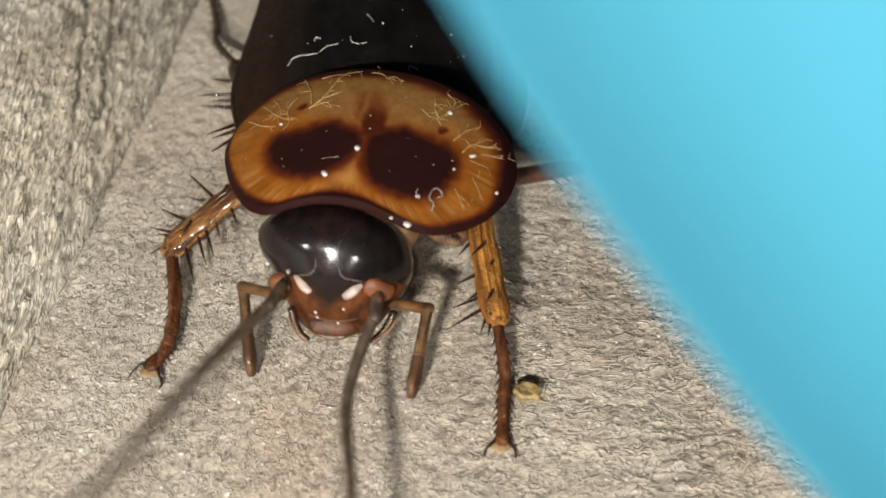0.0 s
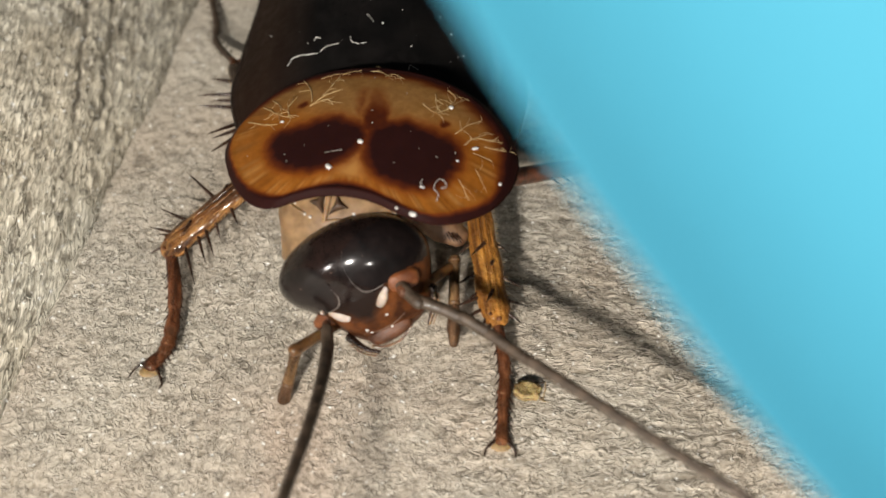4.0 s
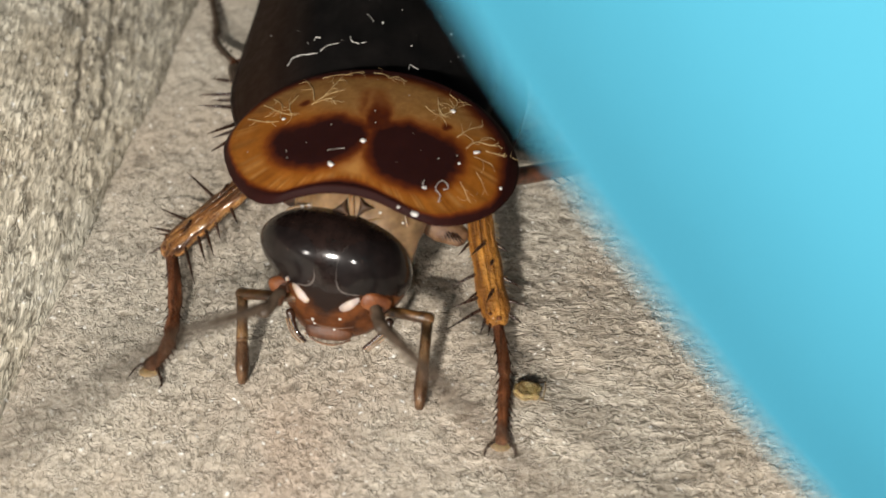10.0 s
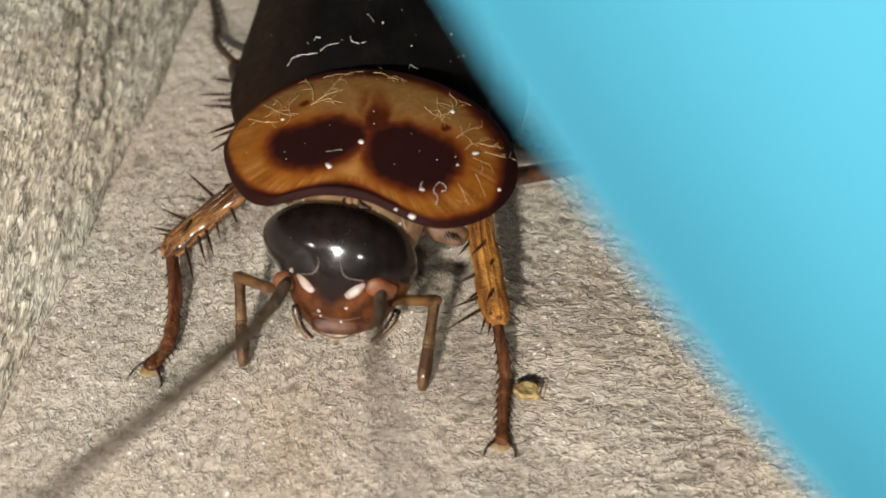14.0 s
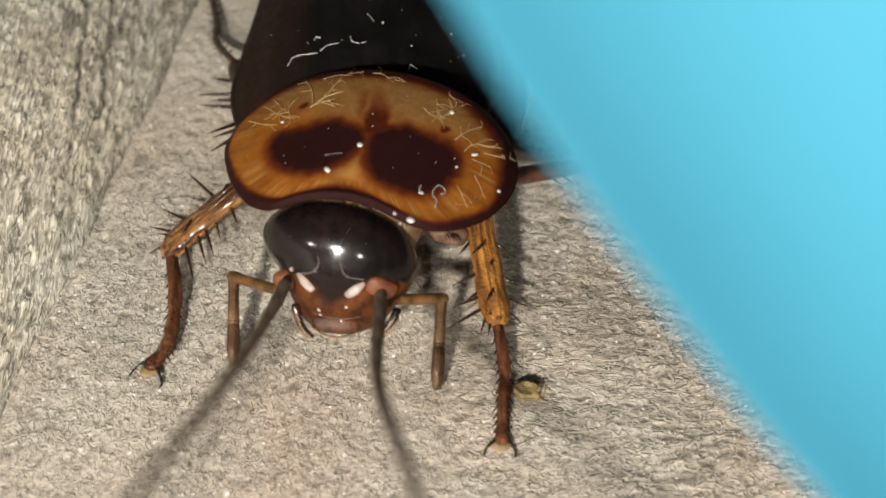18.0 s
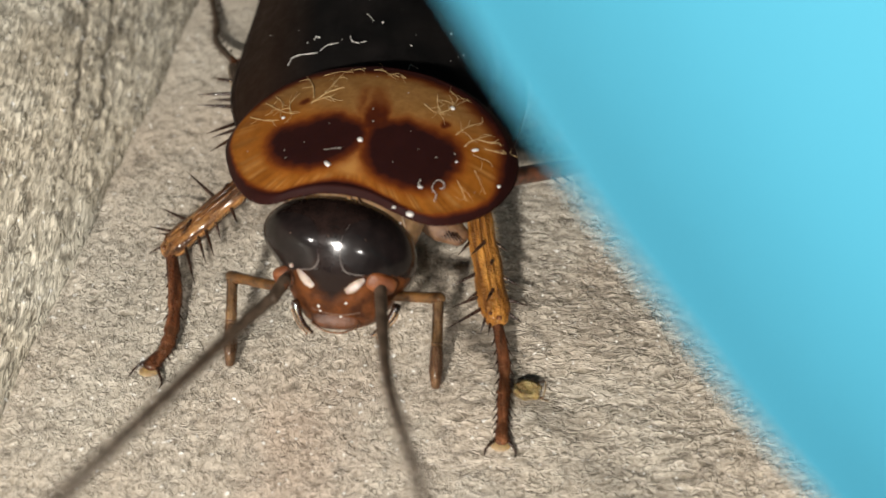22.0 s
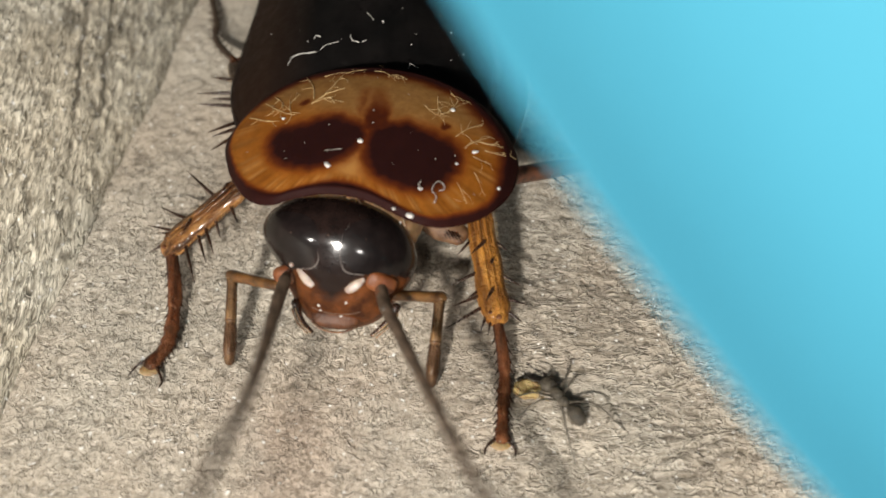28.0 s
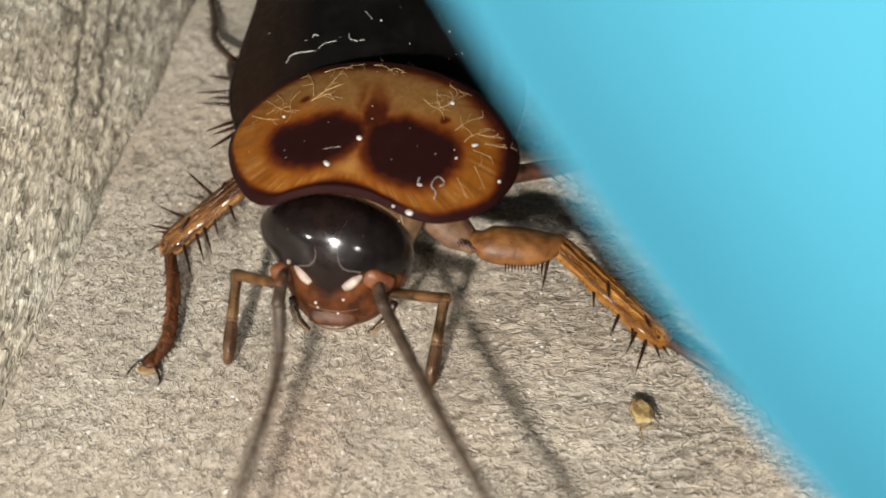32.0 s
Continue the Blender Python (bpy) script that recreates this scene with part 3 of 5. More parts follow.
def shield_dressing():
    """Branching pale hairs inside the back rim, dust and a curled fibre on the shield."""
    rnd = random.Random(7)
    tufts = ([[(-4.6, 1.32), (-3.8, 0.80), (-3.19, 0.58)], [(-4.2, 1.9), (-3.55, 1.38), (-3.03, 0.96), (-2.61, 0.76)], [(-4.0, 2.15), (-3.62, 1.66), (-3.25, 1.14)], [(-2.88, 0.90), (-3.01, 1.47), (-2.98, 2.05)]],
             [[(-2.16, 1.31), (-1.89, 1.81), (-1.46, 2.05)], [(-2.17, 1.62), (-2.56, 2.36), (-3.2, 3.2)], [(-1.94, 1.79), (-1.76, 2.45), (-1.69, 3.05)], [(-2.05, 1.39), (-1.71, 1.48), (-1.39, 1.26)]],
             [[(1.61, 1.74), (1.92, 1.55), (2.21, 1.56)], [(2.18, 1.57), (2.25, 1.86), (2.47, 2.32), (2.71, 2.85)], [(2.28, 1.91), (2.41, 2.56), (2.20, 2.92)], [(1.86, 2.42), (2.03, 1.99), (2.15, 1.68)]],
             [[(3.14, 0.51), (3.40, 0.97), (3.79, 1.54)], [(3.50, 1.07), (3.84, 1.21), (4.05, 1.51)], [(2.92, 0.97), (3.08, 1.53), (3.34, 2.02)], [(3.84, 0.84), (4.18, 0.96), (4.40, 1.25)]],
             [[(-2.35, 3.07), (-1.85, 3.14), (-1.28, 3.03)], [(-1.6, 3.16), (-1.4, 3.3), (-1.0, 3.36)]],
             [[(-0.72, 3.40), (-0.23, 3.22), (0.30, 2.81)], [(-0.1, 3.1), (0.25, 3.2), (0.6, 3.1)]],
             [[(3.54, 0.37), (3.85, 0.45), (4.15, 0.41)], [(3.67, -0.17), (3.95, -0.46), (4.24, -0.79)], [(3.3, -0.9), (3.55, -1.2), (3.7, -1.55)]])
    for n, tuft in enumerate(tufts):
        bm = bmesh.new()
        thick = (0.017, 0.017, 0.014, 0.016, 0.009, 0.009, 0.009)[n]
        for stem in tuft:
            line = smooth_line([(x + rnd.uniform(-0.09, 0.09), y + rnd.uniform(-0.09, 0.09), 0) for x, y in stem], 4)
            tube(bm, [on_shield(q.x, q.y) for q in line], [thick * (1 - 0.05 * k) for k in range(len(line))], 5)
            for k in range(2, len(line) - 1, 2 if n < 4 else 4):
                d = (line[k + 1] - line[k]).normalized()
                a = math.atan2(d.y, d.x) + rnd.choice((-1, 1)) * rnd.uniform(0.35, 0.9)
                reach, c, curl = rnd.uniform(0.2, 0.6), line[k], rnd.uniform(-1.3, 1.3)
                twig = [(c.x + reach * f * math.cos(a + curl * f), c.y + reach * f * math.sin(a + curl * f)) for f in (0, 0.25, 0.5, 0.75, 1)]
                tube(bm, [on_shield(*q) for q in twig], [thick * (0.6 - 0.07 * m) for m in range(5)], 4)
        part("hair_tuft", bm, HAIR, shield_part, "pale yellow branching hairs")
    dust = [(0.06, -0.41, 0.10, 1.2), (-0.68, -1.54, 0.10, 1.6), (4.50, -0.34, 0.08, 1.1), (2.30, -2.66, 0.12, 1.3), (1.79, -2.62, 0.06, 1.2), (2.42, 2.06, 0.085, 1.2), (3.52, 0.60, 0.07, 2.4), (3.13, -0.18, 0.05, 1),
            (-3.04, 0.65, 0.06, 1.3), (0.06, 1.03, 0.03, 1), (0.23, 0.46, 0.03, 1), (-2.23, -1.28, 0.03, 1), (2.35, -1.62, 0.06, 1.8), (-2.4, -0.95, 0.025, 1), (2.5, -0.3, 0.025, 1.4), (3.0, 0.1, 0.03, 1),
            (-1.2, 0.2, 0.02, 1), (1.3, -1.0, 0.02, 1), (1.9, -0.2, 0.018, 1), (-1.8, -0.6, 0.018, 1), (0.9, 2.2, 0.02, 1), (-3.9, -0.7, 0.022, 1), (3.9, -1.0, 0.02, 1), (-0.4, 2.9, 0.02, 1), (1.5, 0.4, 0.018, 1)]
    for x, y, r, stretch in dust:
        bm = bmesh.new()
        blob(bm, (0, 0, 0), (r * stretch * 0.85, r * 0.85, r * 0.5), (0, 0, rnd.uniform(-30, 30)), 7, 10, 2.4)
        for v in bm.verts:
            v.co *= 1 + 0.25 * noise.noise(v.co * 9 + Vector((x, y, 0)))
        part("dust_speck", bm, DUST if r > 0.045 else LINT, shield_part, at=Matrix.Translation(on_shield(x, y, 0.0) * MM))
    for line, r in (([(2.88, -1.96), (2.87, -1.69), (2.71, -1.57), (2.70, -1.35), (2.79, -1.15), (2.95, -1.16), (3.04, -1.32), (2.93, -1.44)], 0.016), ([(-0.95, -0.99), (-0.68, -0.92), (-0.41, -0.86)], 0.008),
                    ([(2.30, -1.38), (2.28, -1.52), (2.38, -1.66)], 0.018)):
        bm = bmesh.new()
        pts = smooth_line([on_shield(x, y, 0.03) for x, y in line], 4)
        tube(bm, pts, [r * (1 + 0.3 * math.sin(k * 2.1)) for k in range(len(pts))], 6)
        part("lint_fibre", bm, LINT, shield_part, "curled white fibre")


shield_dressing()

# folded wings, abdomen and chest, along the body's own line
BODY = FROM @ mm(-2.3, 2.0, 0, 0, 0, 1.0)


def wing(sign, lift, lap):
    """One folded wing cover: arched across, tapering to the tail, with raised veins."""
    bm = bmesh.new()
    rows = []
    ny, nx = 46, 40
    for i in range(ny + 1):
        f = i / ny
        y = -1.6 + 31 * f
        half = 5.4 * (0.76 + 0.24 * math.sin(min(1, f / 0.17) * math.pi / 2)) * (1 - 0.09 * f) * (1 - max(0, (f - 0.62) / 0.38) ** 2.2) + 0.02
        half *= 1 + 0.045 * math.exp(-((f - 0.17) / 0.06) ** 2) - 0.05 * ss(f, 0.24, 0.36)
        crest = 5.35 + 0.25 * math.sin(min(1, f * 2) * math.pi / 2) - 1.9 * f
        row = []
        for k in range(nx + 1):
            c = -lap + (1 + lap) * k / nx
            x = sign * half * c
            z = crest - 2.6 * abs(c) ** 2.3 + lift
            vein = 0.03 * math.sin(sign * c * 26 + f * 6) * max(0, 1 - f) + 0.02 * math.sin(sign * c * 60 + f * 30)
            row.append(bm.verts.new((x, y, z + vein)))
        rows.append(row)
    for a, b in zip(rows, rows[1:]):
        for k in range(nx):
            bm.faces.new((a[k], a[k + 1], b[k + 1], b[k]))
    geo = bmesh.ops.solidify(bm, geom=bm.faces[:], thickness=0.06)
    bmesh.ops.recalc_face_normals(bm, faces=bm.faces)
    ob = part("wing", bm, WING, roach, "glossy black brown folded wing", at=BODY)
    edge, side = bmesh.new(), []
    for i in range(30):
        f = i / 46
        crest = 5.35 + 0.25 * math.sin(min(1, f * 2) * math.pi / 2) - 1.9 * f - 2.6
        side.append((sign * 5.4 * (0.76 + 0.24 * math.sin(min(1, f / 0.17) * math.pi / 2)) * (1 - 0.09 * f) * 0.99 * (1 + 0.045 * math.exp(-((f - 0.17) / 0.06) ** 2) - 0.05 * ss(f, 0.24, 0.36)), -1.6 + 31 * f, crest + lift))
    tube(edge, side, [0.09] * len(side), 8)
    part("wing_edge", edge, WING_SIDE, ob, "dark brown wing margin")
    return ob


wing_left, wing_right = wing(-1, 0.03, 0.80), wing(1, 0.0, 0.10)


def body_under():
    bm = bmesh.new()
    blob(bm, (0, 12, 2.5), (3.9, 13, 1.7), rings=24, around=28)
    part("abdomen", bm, WING_SIDE, roach, at=BODY)
    bm = bmesh.new()
    blob(bm, (0, -0.6, 3.5), (3.3, 3.4, 1.5), rings=18, around=24)
    part("chest", bm, RUST, roach, at=BODY)
    bm = bmesh.new()
    line = rig([(-2.5, 0.6, 4.1), (-2.75, -0.8, 4.05), (-2.95, -1.7, 3.75), (-3.05, -2.5, 3.3)])
    tube(bm, smooth_line(line, 3), [2.2, 2.25, 2.3, 2.3, 2.3, 2.25, 2.2, 2.15, 2.05, 1.9], 28, 0.62)
    neck = part("neck", bm, NECK, roach, "pale tan neck membrane")
    # two dark brown raised triangles either side of a pale ridge, and folds of skin
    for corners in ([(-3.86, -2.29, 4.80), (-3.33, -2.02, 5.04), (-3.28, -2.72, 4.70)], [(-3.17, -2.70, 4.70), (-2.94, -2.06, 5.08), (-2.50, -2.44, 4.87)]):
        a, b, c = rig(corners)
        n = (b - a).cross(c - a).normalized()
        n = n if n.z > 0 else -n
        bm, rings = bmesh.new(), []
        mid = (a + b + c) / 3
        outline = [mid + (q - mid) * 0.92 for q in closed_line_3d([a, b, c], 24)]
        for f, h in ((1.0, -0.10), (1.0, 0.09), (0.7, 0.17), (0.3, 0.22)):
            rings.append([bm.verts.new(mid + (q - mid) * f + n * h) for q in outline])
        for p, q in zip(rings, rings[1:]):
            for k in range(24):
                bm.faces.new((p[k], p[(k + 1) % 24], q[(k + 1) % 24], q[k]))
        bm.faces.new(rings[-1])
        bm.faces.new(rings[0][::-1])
        bmesh.ops.recalc_face_normals(bm, faces=bm.faces)
        part("neck_fold", bm, FOLD, neck, "dark brown raised triangle")
    for line, r in (([(-3.20, -1.75, 5.22), (-3.22, -2.1, 5.08), (-3.24, -2.5, 4.86), (-3.26, -2.85, 4.62)], 0.10), ([(-3.3, -2.86, 4.60), (-2.9, -2.80, 4.66), (-2.5, -2.72, 4.66), (-2.0, -2.62, 4.62)], 0.06),
                    ([(-4.7, -1.9, 4.42), (-4.4, -2.3, 4.50), (-4.0, -2.55, 4.56)], 0.06), ([(-1.7, -1.9, 4.85), (-1.6, -2.4, 4.62), (-1.5, -2.8, 4.3)], 0.05), ([(-2.3, -1.9, 5.05), (-2.2, -2.3, 4.9)], 0.04)):
        bm = bmesh.new()
        pts = smooth_line(rig(line), 4)
        tube(bm, pts, [r * (0.7 + 0.3 * math.sin(math.pi * k / (len(pts) - 1))) for k in range(len(pts))], 8, 0.7)
        part("neck_ridge", bm, NECK, neck)
    rnd = random.Random(12)
    for x, y, z in ((-3.95, -2.6, 4.55), (-3.75, -2.7, 4.56), (-2.35, -2.55, 4.78), (-4.35, -2.2, 4.56), (-1.9, -2.4, 4.72), (-1.65, -2.75, 4.42)):
        bm = bmesh.new()
        r = rnd.uniform(0.03, 0.06)
        blob(bm, (0, 0, 0), (r * 1.2, r, r * 0.7), rings=6, around=8)
        part("dust_speck", bm, DUST, neck, at=Matrix.Translation((Vector((x, y, z)) - BASE) * MM))
    return neck


neck_part = body_under()


def lint_on_wing():
    """White fibres and specks that lie on the wing covers."""
    rnd = random.Random(3)

    def top(x, y):
        f = (y + 1.6) / 31
        half = 5.25 * (1 - 0.04 * f)
        return Vector((x, y, 5.35 + 0.25 * math.sin(min(1, f * 2) * math.pi / 2) - 1.9 * f - 2.6 * abs(x / half) ** 2.3 + 0.17))

    fibres = ([(-3.20, 2.82), (-3.05, 3.13), (-2.79, 3.12), (-2.11, 2.90)], 0.028), ([(-2.03, 2.96), (-1.75, 3.17), (-1.39, 3.19)], 0.018), ([(-4.12, 5.44), (-3.85, 4.96), (-3.66, 4.55)], 0.012), \
        ([(-2.28, 3.72), (-2.20, 3.84), (-2.07, 3.75)], 0.028), ([(-0.95, 3.48), (-0.86, 3.18), (-0.65, 3.03)], 0.028), ([(-0.53, 3.05), (-0.37, 3.10)], 0.022), ([(-0.37, 4.71), (-0.20, 4.46), (-0.14, 4.26)], 0.016), \
        ([(1.15, 1.63), (1.19, 1.91), (1.31, 1.81), (1.46, 1.73)], 0.020)
    for line, thick in fibres:
        bm = bmesh.new()
        pts = smooth_line([top(*q) for q in line], 4)
        pts = [p + Vector((rnd.uniform(-0.02, 0.02), rnd.uniform(-0.02, 0.02), 0)) for p in pts]
        tube(bm, pts, [0.62 * thick * (1 + 0.2 * math.sin(k * 1.9)) for k in range(len(pts))], 5)
        part("lint_fibre", bm, DUST, wing_left, "white lint fibre")
    specks = [(0.21, 4.19, 0.07), (-2.51, 3.67, 0.04), (1.23, 2.95, 0.045), (2.68, 4.19, 0.065), (2.63, 2.59, 0.03), (-1.25, 3.35, 0.02), (0.9, 5.0, 0.025), (-2.9, 4.6, 0.02), (1.4, 3.6, 0.02), (3.1, 3.2, 0.045), (2.9, 3.0, 0.03), (-0.3, 5.6, 0.03), (2.3, 5.0, 0.03)]
    for x, y, r in specks:
        bm = bmesh.new()
        blob(bm, (0, 0, 0), (r * 0.7, r * 0.62, r * 0.4), (0, 0, rnd.uniform(0, 180)), 6, 8)
        part("dust_speck", bm, DUST, wing_left, at=Matrix.Translation(top(x, y) * MM))


lint_on_wing()


# ---- head: x across the face, y up the face, z out of it ----
HEART = Vector((0.10, 0.36))
SKULL = closed_line([(-2.50, 0.66), (-2.36, 1.12), (-1.96, 1.50), (-1.42, 1.76), (-0.67, 1.93), (0.10, 1.97), (0.86, 1.86), (1.58, 1.56), (2.10, 1.13), (2.42, 0.60), (2.57, 0.05), (2.50, -0.42),
                     (2.20, -1.00), (1.88, -1.50), (1.46, -2.02), (0.70, -2.34), (-0.46, -2.33), (-1.06, -1.94), (-1.50, -1.24), (-1.90, -0.45), (-2.33, 0.12)], 168)
REACH = sorted((math.atan2(q.y - HEART.y, q.x - HEART.x), (q - HEART).length) for q in SKULL)


def reach(a):
    """How far the head's outline lies from its middle in a direction."""
    return float(np.interp(a, [r[0] for r in REACH], [r[1] for r in REACH], period=2 * math.pi))


def face_height(x, y, swell=0.0):
    """How far the head stands out at x, y: one domed front, flatter towards the mouth."""
    dx, dy = x - HEART.x, y - HEART.y
    r = min(1.0, math.hypot(dx, dy) / reach(math.atan2(dy, dx)))
    crease = -0.05 * math.exp(-((y + 1.28 - 0.12 * x * x) / 0.07) ** 2) * (1 - ss(abs(x - 0.1), 0.7, 1.1))
    return 1.72 * (1 - r ** 2.15) ** 0.52 + 0.056 * dx + 0.15 * dy - 0.12 + crease + swell


def build_head():
    nr, na = 44, len(SKULL)

    def shell(choose, swell=0.0):
        """The faces of the domed front whose middle is chosen, as a mesh of their own."""
        bm, grid = bmesh.new(), {}

        def vert(i, k):
            k %= na
            if (i, k) not in grid:
                p = HEART + (SKULL[k] - HEART) * (1 - (1 - i / nr) ** 1.6)
                grid[i, k] = bm.verts.new((p.x, p.y, face_height(p.x, p.y, swell)))
            return grid[i, k]

        for i in range(nr):
            for k in range(na):
                m = HEART + ((SKULL[k] + SKULL[(k + 1) % na]) / 2 - HEART) * (1 - (1 - (i + 0.5) / nr) ** 1.6)
                if choose(m.x, m.y):
                    bm.faces.new((vert(i, k + 1), vert(i + 1, k + 1), vert(i + 1, k), vert(i, k)))
        bmesh.ops.remove_doubles(bm, verts=bm.verts, dist=1e-5)
        return bm

    brow = lambda x, y: y > -0.52 - 0.05 * math.sin(3 * x)
    bm = shell(brow)
    # the back of the skull closes the shell
    rings = [[bm.verts.new((HEART.x + (q.x - HEART.x) * f, HEART.y + (q.y - HEART.y) * f + 0.15 * d, -0.13 - d + 0.15 * (q.y - HEART.y) * f)) for q in SKULL] for f, d in ((1.0, 0.0), (0.97, 0.35), (0.82, 0.75), (0.5, 1.0))]
    for a, b in zip(rings, rings[1:]):
        for k in range(na):
            bm.faces.new((a[k], b[k], b[(k + 1) % na], a[(k + 1) % na]))
    bm.faces.new(rings[-1][::-1])
    bmesh.ops.recalc_face_normals(bm, faces=bm.faces)
    head = part("head", bm, BLACK, roach, "shiny black head")
    part("face", shell(lambda x, y: not brow(x, y)), BROW, head, "brown face plate under a black brow")
    bm = bmesh.new()
    blob(bm, (0.12, -2.02, 0.20), (0.80, 0.36, 0.32), rings=18, around=26, power=2.6)
    part("upper_lip", bm, FACE, head, "brown upper lip with a pale rim")
    bm = bmesh.new()
    line = smooth_line([(-0.62, -2.20, 0.42), (-0.20, -2.42, 0.46), (0.35, -2.45, 0.46), (0.84, -2.24, 0.42)], 5)
    tube(bm, line, [0.035] * len(line), 6)
    part("lip_rim", bm, PALP, head)
    bm = bmesh.new()
    line = smooth_line([(-1.7, 1.66, -0.05), (-1.3, 1.84, 0.0), (-0.3, 2.03, 0.0), (0.8, 1.94, 0.0), (1.6, 1.62, -0.05), (2.15, 1.14, -0.1)], 6)
    tube(bm, line, [0.055 + 0.018 * math.sin(k * 1.7) for k in range(len(line))], 7)
    part("neck_skin", bm, NECK, head, "pale skin fold behind the head")
    sides = ((-1, [(-1.10, -0.54), (-0.95, -0.68), (-0.80, -0.82), (-0.68, -0.93)], (-1.36, -0.40), [(-0.74, 0.92), (-0.60, 0.56), (-0.53, 0.16), (-0.48, -0.18), (-0.66, -0.44), (-1.04, -0.50)], [(-1.22, -1.62), (-1.10, -1.95), (-0.92, -2.26), (-0.62, -2.52)]),
             (1, [(0.95, -0.69), (0.82, -0.79), (0.66, -0.92), (0.52, -1.03)], (1.42, -0.56), [(0.44, 1.02), (0.26, 0.70), (0.19, 0.30), (0.24, -0.18), (0.44, -0.48), (0.96, -0.54)], [(2.04, -1.50), (1.90, -1.84), (1.66, -2.16), (1.32, -2.48)]))
    for sign, spot, dot, arc, lower in sides:
        eye = lambda x, y: abs((x * sign - (1.50 if sign < 0 else 1.38)) / (1.0 if sign < 0 else 1.17)) ** 2.4 + abs((y - 0.36) / 0.90) ** 2.4 < 1 and brow(x, y)
        part("compound_eye", shell(eye, 0.016), EYE_SHELL, head, "black faceted eye")
        bm = bmesh.new()
        x, y = sign * 1.52, -0.74
        blob(bm, (x, y, face_height(x, y) - 0.04), (0.54, 0.34, 0.22), (18, sign * 26, sign * -16), 16, 22, 2.8)
        part("feeler_socket", bm, SOCKET, head, "rust brown feeler socket")
        bm = bmesh.new()
        line = smooth_line([(x, y, face_height(x, y) + 0.015) for x, y in spot], 3)
        tube(bm, line, [(0.06 + 0.11 * math.sin(math.pi * (0.08 + 0.66 * k / (len(line) - 1)))) for k in range(len(line))], 12, 0.35)
        part("pale_spot", bm, IVORY, head, "ivory white eye spot")
        bm = bmesh.new()
        blob(bm, (*dot, face_height(*dot) + 0.06), (0.075, 0.085, 0.07), rings=8, around=12)
        part("white_dot", bm, IVORY, head)
        bm = bmesh.new()
        line = smooth_line([(x, y, face_height(x, y) + 0.004) for x, y in arc], 4)
        tube(bm, line, [0.005 + 0.017 * ss(k / (len(line) - 1), 0.40, 0.75) for k in range(len(line))], 5)
        part("brow_line", bm, RING, head, "fine pale ridge under the eye")
        bm = bmesh.new()
        line = smooth_line([(x, y, 0.20) for x, y in lower], 4)
        tube(bm, line, [0.15 - 0.007 * k for k in range(len(line))], 9)
        part("jaw", bm, SPINE, head, "dark curved jaw")
        # the jaw's glint, built as two thin pale tubes along it
        for gap in (0.03, 0.14):
            bm = bmesh.new()
            edge = [Vector((q.x + sign * gap, q.y - gap * 0.4, 0.34 - gap * 0.6)) for q in line[2:]]
            tube(bm, edge, [0.028] * len(edge), 6)
            part("jaw_glint", bm, NECK, head, "pale line for the glint along the jaw")
    # a seam across the face, and dirt behind the head and on the face
    bm = bmesh.new()
    line = smooth_line([(x, y, face_height(x, y) + 0.006) for x, y in ((-0.62, -1.72), (-0.2, -1.84), (0.4, -1.86), (0.9, -1.74))], 4)
    tube(bm, line, [0.02] * len(line), 5)
    part("face_seam", bm, HIP, head)
    rnd = random.Random(5)
    for x, y, r in ((-1.25, 1.86, 0.05), (-1.05, 1.93, 0.04), (0.20, 2.03, 0.05), (0.35, 2.02, 0.06), (0.62, 1.97, 0.11), (0.80, 1.94, 0.07), (0.96, 1.90, 0.10), (1.12, 1.84, 0.06), (1.55, 1.62, 0.075)):
        bm = bmesh.new()
        blob(bm, (0, 0, 0), (r * 1.4, r, r * 0.7), (0, 0, rnd.uniform(-40, 20)), 7, 10, 2.4)
        part("dust_speck", bm, LINT, head, at=mm(x, y, 0.06))
    for x, y, r in ((-0.42, -1.62, 0.05), (-0.36, -1.78, 0.04), (0.46, -1.46, 0.045), (0.30, -1.92, 0.045), (0.62, -2.02, 0.035), (-1.42, 0.62, 0.03), (0.95, 0.60, 0.03), (-0.2, 0.62, 0.022), (0.5, 0.68, 0.022), (-0.9, 0.55, 0.02)):
        bm = bmesh.new()
        blob(bm, (0, 0, 0), (r * 1.2, r, r * 0.6), (0, 0, rnd.uniform(0, 180)), 6, 8)
        part("dust_speck", bm, DUST if y < 0 else HIP, head, at=mm(x, y, face_height(x, y)))
    return head


head = build_head()


# feelers: a base joint and a chain of short stiff pieces
def feeler(sign):
    bm = bmesh.new()
    tube(bm, [(0, 0, 0), (0, 0.25, 0), (0, 0.5, 0)], [0.15, 0.18, 0.17], 12)
    base = part("antenna", bm, FACE, roach, "long thin grey brown feeler")
    pieces, n, length = [], 24, 0.95
    for k in range(n):
        r = 0.205 - 0.004 * k
        bm = bmesh.new()
        beads = 6
        pts, rad = [], []
        for j in range(beads * 2 + 1):
            pts.append((0, length * j / (beads * 2), 0))
            rad.append(r * (0.94 if j % 2 == 0 else 1.05))
        tube(bm, pts, rad, 10)
        pieces.append(part("antenna_segment", bm, FEELER, base))
    return base, pieces, length


feelers = {-1: feeler(-1), 1: feeler(1)}


